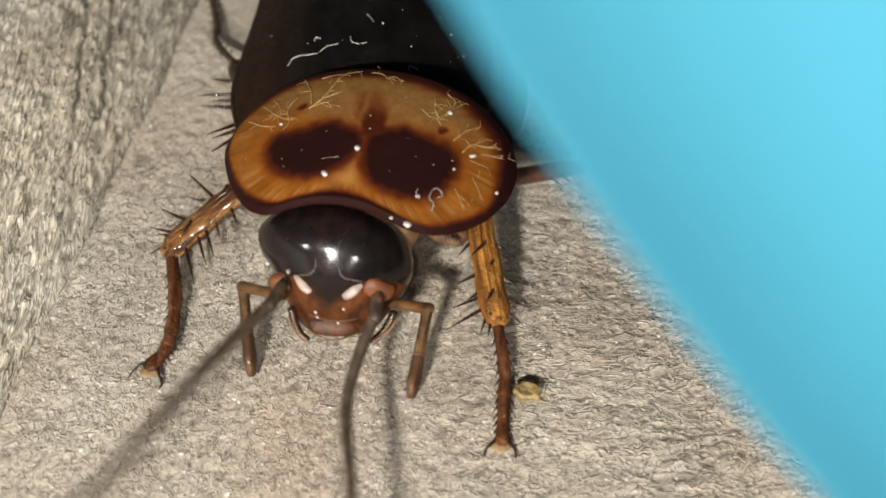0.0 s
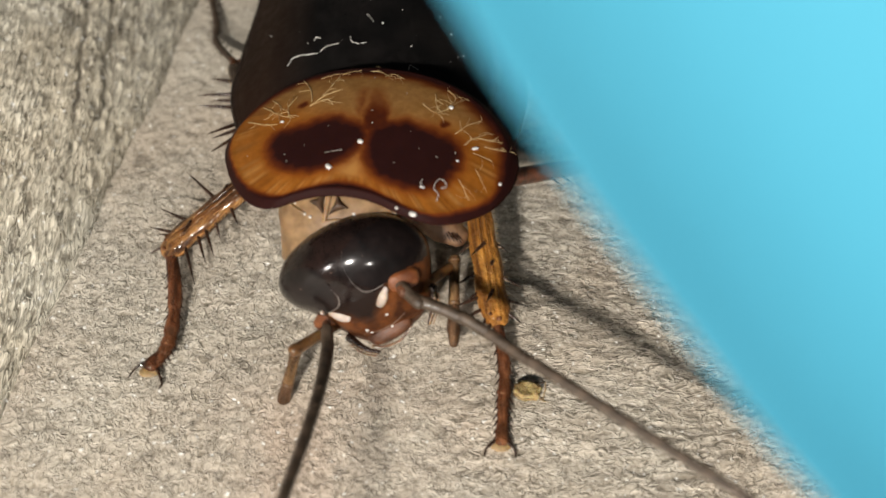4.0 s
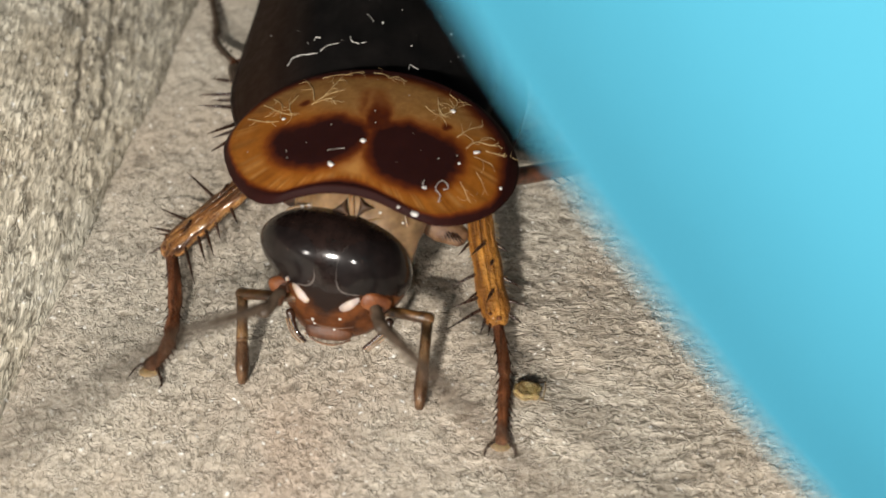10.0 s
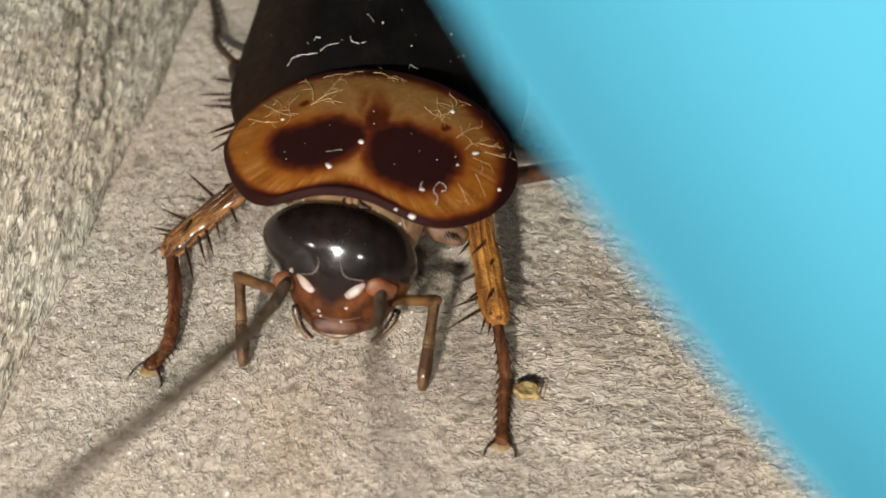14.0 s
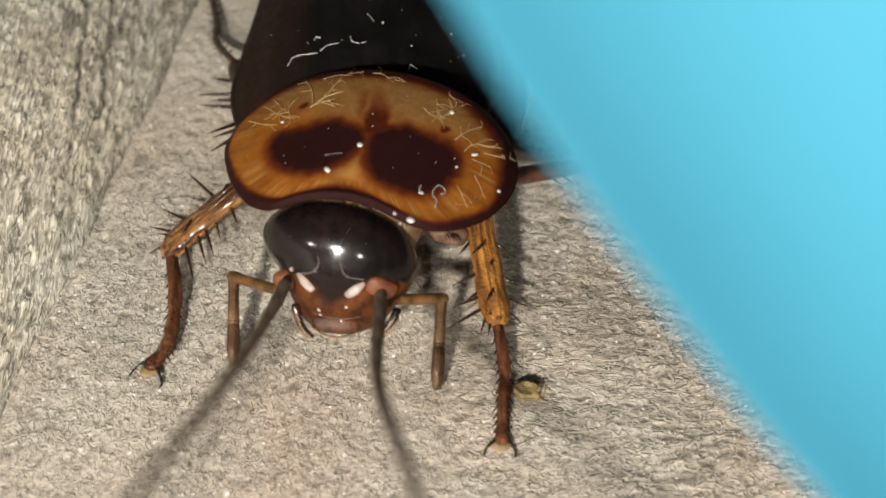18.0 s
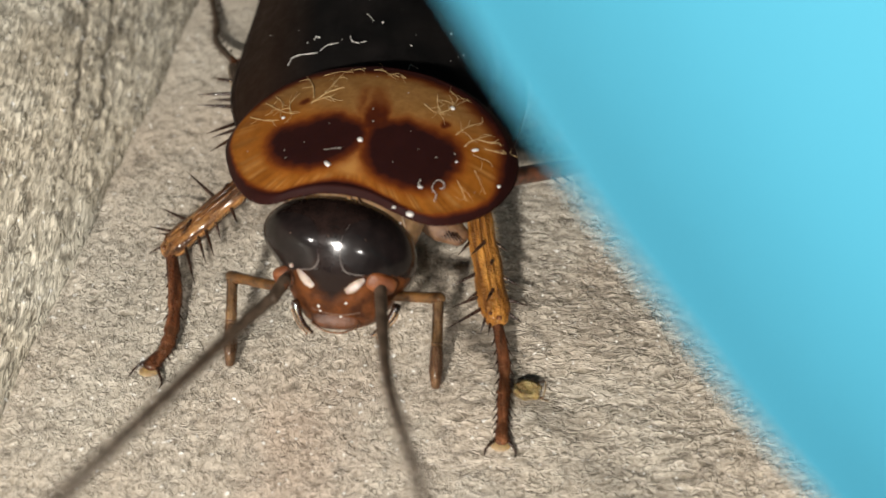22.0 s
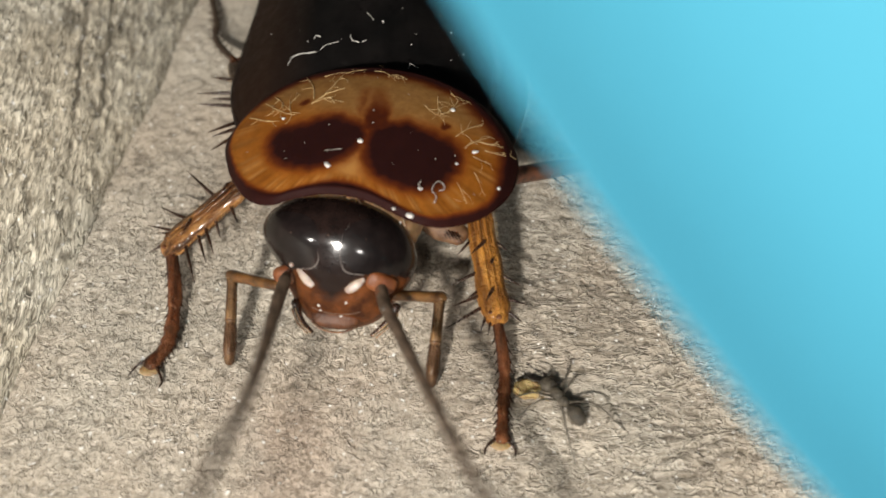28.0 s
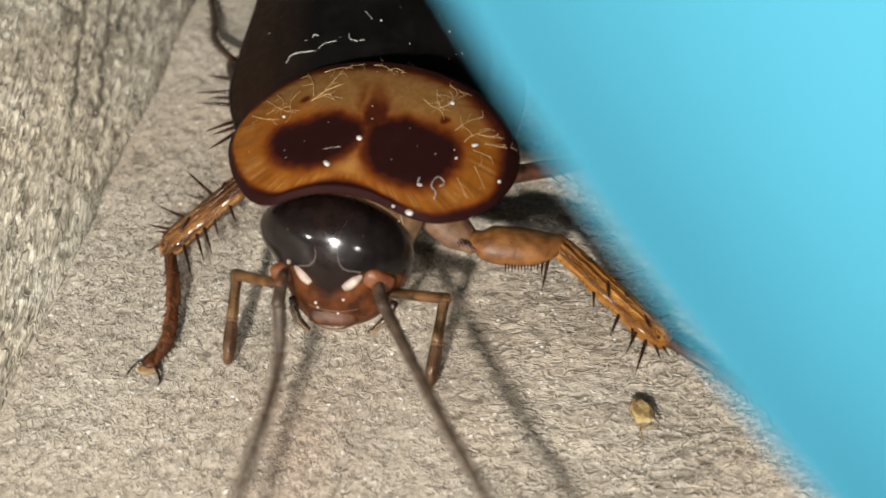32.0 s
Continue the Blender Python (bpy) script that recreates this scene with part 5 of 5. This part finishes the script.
    # feelers: seconds, a point half-way and one near the end of what shows
    left_rows = [
        (0, -6.9, -7.7, 4.0, -9.0, -12.3, 5.2), (0.5, -7.0, -5.2, 4.0, -10.3, -7.7, 5.2), (1, -7.0, -6.1, 4.0, -10.2, -9.9, 5.2),
        (1.5, -5.1, -8.7, 4.0, -6.2, -12.9, 5.2), (2, -7.8, -6.2, 4.0, -10.8, -9.3, 5.2), (2.5, -4.4, -8.5, 4.0, -3.8, -12.9, 5.2),
        (3, -3.85, -7.47, 1.2, -4.06, -10.7, 1.2), (3.5, -3.6, -9.5, 4.0, -4.2, -12.9, 5.2), (5.5, -6.5, -7.1, 4.0, -9.9, -12.3, 5.2),
        (6, -2.9, -7.7, 2.5, -2.4, -11.4, 2.5), (6.5, -7.7, -6.7, 4.0, -11.1, -10.6, 5.2), (7, -1.3, -8.7, 4.0, 0.5, -12.9, 5.2),
        (7.5, -1.7, -5.7, 6.0, 2.5, -8.1, 9.0), (8, -7.5, -1.6, 4.0, -13.0, -1.3, 6.0), (8.5, -3.7, -5.4, 7.0, -2.0, -7.9, 12.0),
        (9, -6.3, -8.5, 4.0, -7.7, -12.5, 5.2), (9.5, -4.9, -8.7, 4.0, -5.4, -12.7, 5.2), (10, -7.7, -6.7, 4.0, -10.9, -10.6, 5.2),
        (10.5, -7.4, -7.3, 4.0, -10.4, -11.6, 5.2), (11, -8.0, -8.1, 4.0, -10.7, -11.3, 5.2), (11.5, -8.2, -2.9, 4.0, -11.9, -4.6, 6.0),
        (12, -7.6, -1.4, 5.0, -11.7, 0.7, 6.0), (12.5, -6.3, -6.0, 4.0, -9.3, -8.6, 5.2), (13, -6.5, -7.1, 4.0, -9.8, -11.9, 5.2),
        (13.5, -6.9, -6.5, 4.0, -10.3, -11.5, 5.2), (14, -6.5, -7.5, 4.0, -9.8, -12.3, 5.2), (14.5, -5.8, -6.9, 4.0, -8.5, -12.5, 5.2),
        (16.5, -5.8, -7.3, 4.0, -7.9, -12.5, 5.2), (17, -6.3, -7.7, 4.0, -8.6, -12.7, 5.2), (18, -6.1, -7.9, 4.0, -8.0, -12.7, 5.2),
        (19, -5.7, -8.1, 4.0, -6.8, -12.7, 5.2), (20, -5.5, -8.5, 4.0, -6.3, -12.7, 5.2), (20.5, -6.5, -6.9, 4.0, -9.6, -11.9, 5.2),
        (21, -7.4, -6.2, 4.0, -11.0, -11.4, 5.2), (21.5, -6.6, -6.7, 4.0, -9.8, -12.0, 5.2), (22, -6.5, -6.9, 4.0, -9.4, -12.0, 5.2),
        (23, -5.8, -8.3, 4.0, -7.8, -12.7, 5.2), (24, -5.5, -8.5, 4.0, -6.6, -12.5, 5.2), (24.5, -5.7, -8.3, 4.0, -7.4, -12.6, 5.2),
        (25, -5.3, -8.7, 4.0, -5.9, -12.4, 5.2), (27.5, -5.3, -8.7, 4.0, -6.0, -12.4, 5.2), (28, -5.6, -8.7, 4.0, -6.4, -12.7, 5.2),
        (28.3, -5.5, -8.7, 4.0, -6.2, -12.7, 5.2), (28.6, -6.5, -7.1, 4.0, -9.5, -11.9, 5.2), (28.9, -6.5, -7.3, 4.0, -9.3, -12.3, 5.2),
        (29.2, -6.1, -7.5, 4.0, -8.9, -12.7, 5.2), (29.5, -6.9, -7.1, 4.0, -10.1, -12.4, 5.2), (29.8, -8.3, -6.2, 4.0, -11.7, -10.3, 5.2),
        (30, -5.2, -8.6, 4.0, -5.8, -11.9, 5.2), (30.1, -5.3, -8.5, 4.0, -6.0, -12.4, 5.2), (30.4, -5.9, -8.1, 4.0, -7.4, -12.4, 5.2), (30.7, -7.7, -6.9, 4.0, -11.1, -11.9, 5.2),
        (31, -8.3, -6.0, 4.0, -11.8, -8.6, 5.2), (31.2, -6.7, -7.3, 4.0, -9.3, -12.2, 5.2), (31.4, -5.9, -8.1, 4.0, -7.4, -12.6, 5.2),
        (31.6, -5.3, -8.7, 4.0, -6.2, -12.7, 5.2), (32, -5.1, -6.9, 2.2, -5.8, -11.0, 2.2)]
    right_rows = [
        (0, -2.9, -8.0, 2.6, -2.6, -11.4, 2.6), (0.5, -2.8, -7.8, 2.6, -2.6, -11.4, 2.6), (1, 0.8, -7.4, 3.3, 4.4, -11.6, 3.3),
        (1.5, -0.7, -8.2, 3.3, 1.2, -11.8, 3.3), (2, -5.2, -6.8, 3.3, -7.5, -11.8, 3.3), (2.5, 0.3, -5.9, 5.0, 2.6, -8.5, 7.0),
        (3, 1.1, -8.0, 3.3, 4.4, -11.4, 3.3), (3.5, 1.2, -5.5, 3.3, 3.7, -7.2, 3.3), (5.5, -2.8, -8.2, 2.6, -2.6, -11.4, 2.6),
        (6, -0.2, -8.0, 3.3, 1.5, -11.8, 3.3), (6.5, 1.3, -7.2, 3.3, 5.3, -10.2, 3.3), (7, 0.3, -7.0, 3.3, 3.5, -10.0, 3.3),
        (7.5, -3.8, -8.8, 3.3, -3.7, -11.8, 3.3), (8, -6.4, -8.8, 3.3, -7.8, -11.8, 3.3), (8.5, -4.8, -9.4, 3.3, -5.6, -11.8, 3.3),
        (9, -1.5, -7.2, 6.0, -0.5, -11.4, 12.0), (9.5, -0.4, -8.2, 3.3, 1.9, -10.9, 3.3), (10, 0.1, -8.2, 3.3, 2.6, -11.3, 3.3),
        (10.5, -2.9, -8.8, 3.3, -3.5, -11.6, 3.3), (11, -3.8, -8.4, 3.3, -3.8, -11.8, 3.3), (11.5, -2.8, -8.3, 7.0, -2.2, -13.5, 14.0),
        (12, -2.5, -8.7, 7.0, -1.9, -13.8, 14.0), (12.5, -3.4, -8.0, 3.3, -3.8, -11.8, 3.3), (13, -3.2, -9.3, 4.0, -3.0, -13.3, 6.0),
        (13.5, -3.3, -8.9, 4.0, -3.1, -12.9, 6.0), (14, -1.9, -8.1, 4.0, -1.0, -12.1, 4.5), (14.5, -2.0, -8.3, 4.0, -0.7, -11.8, 4.0),
        (16.5, -2.0, -8.6, 4.8, -1.4, -12.8, 6.2), (17, -1.6, -8.5, 4.1, -0.6, -12.5, 5.5), (18, -1.9, -8.5, 4.1, -0.8, -12.5, 5.5),
        (19, -1.9, -9.0, 4.8, -1.3, -13.3, 6.7), (20, -1.8, -9.2, 4.8, -0.8, -13.2, 6.2), (20.5, -1.7, -9.2, 4.8, -0.7, -13.2, 6.2),
        (21, -2.9, -9.6, 6.5, -2.2, -16.2, 13.0), (21.5, -2.1, -9.0, 4.8, -1.6, -13.0, 6.2), (22, -1.6, -8.5, 4.1, -0.6, -12.6, 5.5),
        (23, -1.1, -9.1, 4.1, -0.1, -12.6, 5.5), (24, -1.4, -8.9, 4.1, -0.6, -12.6, 5.5), (25, -1.2, -8.7, 4.1, -0.3, -12.5, 5.5),
        (25.5, -1.2, -8.7, 4.1, -0.1, -12.5, 5.5), (27.5, -0.2, -8.2, 3.3, 1.9, -11.3, 3.3), (28, -0.4, -8.4, 3.3, 0.9, -11.3, 3.3),
        (28.3, -0.6, -8.4, 3.3, 1.0, -11.6, 3.3), (28.6, 0.3, -8.0, 3.3, 3.4, -11.6, 3.3), (28.9, 0.8, -7.0, 3.3, 4.4, -9.9, 3.3), (29, 2.7, -6.4, 3.3, 5.4, -9.1, 3.3),
        (29.2, -0.1, -7.8, 3.3, 2.0, -11.3, 3.3), (29.5, 0.1, -7.8, 3.3, 2.9, -11.4, 3.3), (29.8, 0.1, -7.8, 3.3, 2.7, -11.4, 3.3),
        (30, -1.3, -8.1, 3.3, -0.5, -11.0, 3.3), (30.1, -0.2, -8.2, 3.3, 1.9, -11.4, 3.3), (30.4, 0.1, -8.2, 3.3, 2.7, -11.4, 3.3), (30.7, -1.4, -8.2, 3.3, -0.6, -11.4, 3.3),
        (31, -0.8, -8.2, 3.3, 0.5, -11.4, 3.3), (31.2, -0.2, -8.2, 3.3, 2.2, -11.4, 3.3), (31.4, -0.7, -8.2, 3.3, 1.1, -11.4, 3.3),
        (31.6, -1.2, -8.2, 3.3, 0.0, -11.3, 3.3), (31.8, -0.6, -8.2, 3.3, 1.5, -11.3, 3.3), (32, -0.4, -8.4, 3.3, 1.2, -11.8, 3.3)]
    # how far the feelers' ends flick in a thirtieth of a second, sideways, at some of those times
    flick = {-1: {0: 0.6, 0.5: 1.6, 1: 2.4, 2: 1.1, 3: 0.2, 6: 0.2, 7: 0.7, 8: 1.2, 9: 1.5, 10: 1.3, 11: 0.8, 12: 0.5, 13: 0.6, 14: 0.6, 17: 0.6, 18: 0.6, 19: 0.7, 20: 0.7, 21: 1.2, 23: 0.6, 24: 0.6, 25: 0.5, 28: 0.6, 29: 0.6, 31: 1.1},
             1: {0: 0.25, 1: 0.8, 2: 0.4, 3: 0.25, 6: 0.2, 7: 0.9, 8: 0.6, 9: 2.4, 10: 1.0, 11: 0.9, 12: 2.0, 13: 1.8, 14: 1.4, 21: 1.2, 29: 0.8, 30: 0.3, 31: 0.3, 32: 0.3}}
    step = 1 / FPS

    def quivering(rows, flicks):
        """The rows, each with a place just before and just after it, across the feeler."""
        out = []
        for r in rows:
            p1, p2 = Vector(r[1:4]), Vector(r[4:7])
            d = p2 - p1
            across = Vector((-d.y, d.x, 0)).normalized() * flicks.get(r[0], 0.4)
            for f in (-1, 0, 1):
                if 0 <= r[0] + f * step <= 32:
                    out.append((r[0] + f * step, *(p1 + across * 0.55 * f), *(p2 + across * f)))
        return out

    for sign, rows in ((-1, quivering(left_rows, flick[-1])), (1, quivering(right_rows, flick[1]))):
        base, pieces, length = feelers[sign]
        base_keys, keys = [], [[] for _ in pieces]
        times = sorted({*(r[0] for r in rows), *(r[0] for r in head_rows)})
        for t in times:
            a, b = next(((p, q) for p, q in zip(rows, rows[1:]) if p[0] <= t <= q[0]), (rows[-2], rows[-1]))
            f = (t - a[0]) / (b[0] - a[0])
            f = f * f * (3 - 2 * f)
            row = [p + (q - p) * f for p, q in zip(a, b)]
            socket = head_at(t) @ (Vector((sign * 1.50, -0.86, 1.0)) * MM) / MM
            out = (head_at(t).to_3x3() @ Vector((sign * 0.15, -0.75, 0.75))).normalized()
            p1, p2 = Vector(row[1:4]), Vector(row[4:7])
            curve = smooth_line([socket, socket + out * 0.45, p1, p2, p2 + (p2 - p1) * 1.5, p2 + (p2 - p1) * 4.0], 12)
            # walk along the curve in equal steps
            joints, left, at_ = [curve[0]], length * 0.92, curve[0]
            for q in curve[1:]:
                while (q - at_).length > left and len(joints) <= len(pieces):
                    at_ = at_ + (q - at_).normalized() * left
                    joints.append(at_)
                    left = length * 0.92
                left -= (q - at_).length
                at_ = q
            while len(joints) <= len(pieces):
                joints.append(joints[-1] * 2 - joints[-2])
            for j in joints:
                j.z = max(j.z, 0.25)
            here = bone(socket - out * 0.15, socket + out)
            base_keys.append((t, here))
            for k, (p, q) in enumerate(zip(joints, joints[1:])):
                keys[k].append((t, here.inverted() @ bone(p, q)))
        walk(base, base_keys)
        for piece, rows_ in zip(pieces, keys):
            walk(piece, rows_)

    # mouth feelers: seconds, elbow and tip
    palp_left = [
        (0, -6.6, -3.4, 2.1, -6.3, -5.8, 0.2), (1, -6.7, -3.3, 2.1, -6.3, -5.8, 0.2), (1.5, -6.5, -3.0, 2.1, -6.2, -4.8, 0.2),
        (2, -6.6, -2.7, 2.1, -6.3, -5.1, 0.2), (2.5, -6.5, -2.7, 2.1, -6.8, -5.7, 0.2), (3, -4.7, -5.3, 2.1, -4.7, -5.7, 0.2),
        (3.5, -4.3, -6.2, 2.1, -4.8, -6.7, 0.2), (5.5, -6.5, -4.1, 2.1, -6.7, -5.1, 0.2), (6, -5.1, -4.4, 2.1, -3.8, -6.4, 0.2),
        (6.5, -4.9, -5.2, 2.1, -3.4, -6.9, 0.2), (7, -6.1, -4.3, 2.1, -5.7, -6.2, 0.2), (7.5, -7.6, -0.7, 2.1, -9.3, -2.7, 0.2),
        (8, -7.6, -1.2, 2.1, -8.7, -3.5, 0.2), (8.5, -6.6, -2.5, 2.1, -7.9, -4.2, 0.2), (9, -6.7, -2.7, 2.1, -7.2, -5.0, 0.2),
        (10, -6.6, -3.7, 2.1, -6.6, -6.0, 0.2), (11, -6.7, -3.1, 2.1, -6.5, -5.7, 0.2), (12, -6.8, -2.8, 2.1, -6.7, -5.1, 0.2),
        (13, -6.7, -3.0, 2.1, -6.3, -5.3, 0.2), (14.5, -6.8, -3.0, 2.1, -6.8, -5.3, 0.2), (19, -7.0, -3.0, 2.1, -7.0, -5.4, 0.2),
        (23, -7.0, -3.0, 2.1, -7.1, -5.4, 0.2), (28, -7.0, -3.0, 2.1, -7.1, -5.4, 0.2), (32, -6.8, -3.0, 2.1, -7.1, -5.4, 0.2)]
    palp_right = [
        (0, -0.5, -4.3, 2.1, -1.1, -6.8, 0.2), (1, -0.5, -4.3, 2.1, -1.2, -6.8, 0.2), (1.5, -0.4, -3.9, 2.1, -1.3, -6.2, 0.2),
        (2, -1.4, -4.4, 2.1, -2.8, -6.8, 0.2), (2.5, -1.5, -4.4, 2.1, -1.3, -7.9, 0.2), (3, 0.1, -4.6, 2.1, 0.0, -6.0, 0.2),
        (3.5, 0.5, -2.2, 2.1, 0.6, -5.7, 0.2), (5.5, -0.2, -3.2, 2.1, -0.9, -6.2, 0.2), (6, 0.3, -4.1, 2.1, 0.0, -5.3, 0.2),
        (6.5, 0.3, -4.6, 2.1, 0.3, -5.1, 0.2), (7, 0.1, -4.6, 2.1, -0.1, -7.1, 0.2), (7.5, -2.6, -5.9, 2.1, -3.7, -8.1, 0.2),
        (8, -2.2, -5.6, 2.1, -3.9, -7.5, 0.2), (8.5, -1.5, -5.5, 2.1, -3.0, -7.7, 0.2), (9, -0.6, -4.6, 2.1, -1.8, -7.1, 0.2),
        (10, -0.5, -4.7, 2.1, -0.8, -7.3, 0.2), (11, -0.6, -4.3, 2.1, -1.4, -6.7, 0.2), (12, -0.5, -4.3, 2.1, -1.4, -6.5, 0.2),
        (13, -0.4, -4.0, 2.1, -0.9, -6.4, 0.2), (14.5, -0.2, -4.0, 2.1, -0.6, -6.3, 0.2), (19, 0.0, -3.9, 2.1, -0.1, -6.2, 0.2),
        (23, -0.2, -3.9, 2.1, -0.3, -6.4, 0.2), (28, -0.1, -3.9, 2.1, -0.4, -6.2, 0.2), (29, -0.1, -4.0, 2.1, -0.6, -6.2, 0.2),
        (32, 0.1, -4.0, 2.1, -0.4, -6.2, 0.2)]
    for sign, rows in ((-1, palp_left), (1, palp_right)):
        upper, lower = palps[sign]
        up_keys, low_keys = [], []
        times = sorted({*(r[0] for r in rows), *(r[0] for r in head_rows)})
        for t in times:
            a, b = next(((p, q) for p, q in zip(rows, rows[1:]) if p[0] <= t <= q[0]), (rows[-2], rows[-1]))
            f = (t - a[0]) / (b[0] - a[0])
            row = [p + (q - p) * f for p, q in zip(a, b)]
            root = head_at(t) @ (Vector((sign * 1.75, -1.15, 0.2)) * MM) / MM
            elbow, tip = Vector(row[1:4]), Vector(row[4:7])
            up_keys.append((t, bone(elbow - (elbow - root).normalized() * 1.2, elbow)))
            low_keys.append((t, bone(elbow, tip)))
        walk(upper, up_keys)
        walk(lower, low_keys)

    # the leg that kicks out
    still_shin, still_foot = bone((1.05, 0.3, 3.0), (1.78, -3.9, 1.0)), RIGHT_FOOT_REST
    still_thigh = bone((-1.3, -0.5, 2.5), (1.05, 0.5, 2.7))
    out_thigh, out_shin, out_foot = bone((1.10, -1.79, 2.6), (3.94, -1.75, 2.2)), bone((3.94, -1.75, 2.2), (7.29, -4.61, 0.7)), bone((7.25, -4.57, 0.72), (10.62, -6.9, 0.15))
    mid_thigh, mid_shin, mid_foot = bone((0.3, -1.7, 2.8), (2.4, -0.4, 2.9)), bone((2.4, -0.4, 2.9), (4.4, -4.4, 1.6)), bone((4.3, -4.3, 1.6), (6.0, -8.0, 1.0))
    for ob, rest, way, end in ((thigh_right, still_thigh, mid_thigh, out_thigh), (shin_right, still_shin, mid_shin, out_shin), (foot_right, still_foot, mid_foot, out_foot)):
        walk(ob, [(0, rest), (28.33, rest), (28.43, way), (28.53, end), (32, end)])

    tucked = pose(-0.5 * MM, 0.5 * MM, -0.1 * MM)
    walk(coxa, [(0, tucked), (28.33, tucked), (28.53, pose(0, 0, 0)), (32, pose(0, 0, 0))])

    # the husk is flicked aside by the kick
    walk(crumb, [(0, mm(2.75, -6.3, 0.22, 0, 0, 0)), (28.37, mm(2.75, -6.3, 0.22, 0, 0, 0)), (28.45, mm(5.0, -6.7, 1.2, 10, 20, -40)),
                 (28.53, mm(6.44, -7.15, 0.20, 0, 0, -70)), (32, mm(6.44, -7.15, 0.20, 0, 0, -70))])

    # the ant comes from under the plastic, reaches the foot and is thrown off
    walk(ant, [(0, mm(13.5, -6.0, 0, 0, 0, 80)), (25.5, mm(13.5, -6.0, 0, 0, 0, 80)), (26.4, mm(9.6, -8.2, 0, 0, 0, 95)), (27.1, mm(6.2, -8.4, 0, 0, 0, 75)),
               (27.5, mm(4.75, -7.4, 0, 0, 0, 20)), (27.7, mm(4.6, -6.9, 0, 0, 0, 28)), (27.9, mm(4.2, -6.8, 0, 0, 0, 34)), (28.0, mm(3.85, -6.75, 0, 0, 0, 36)),
               (28.2, mm(3.45, -6.7, 0, 0, 0, 40)), (28.33, mm(3.1, -6.6, 0, 0, 0, 44)), (28.43, mm(5.0, -5.6, 1.4, 20, 20, 20)), (28.53, mm(10.5, -3.6, 0.9, 0, 30, -50)), (28.7, mm(12.5, -2.0, 0, 0, 0, -80)), (32, mm(12.5, -2.0, 0, 0, 0, -80))])

    # its legs step while it runs, three and three by turns
    legs = [c for c in ant.children if c.name.startswith("leg")]
    for n, leg in enumerate(legs):
        steps = [(0, mm(0, 0, 0)), (25.5, mm(0, 0, 0))]
        for k in range(1, 29):
            swing = 11 if (k + n) % 2 else -11
            steps.append((25.5 + 0.1 * k, mm(0, 0, 0, 0, 0, swing)))
        walk(leg, [*steps, (28.5, mm(0, 0, 0)), (32, mm(0, 0, 0))])


motions()
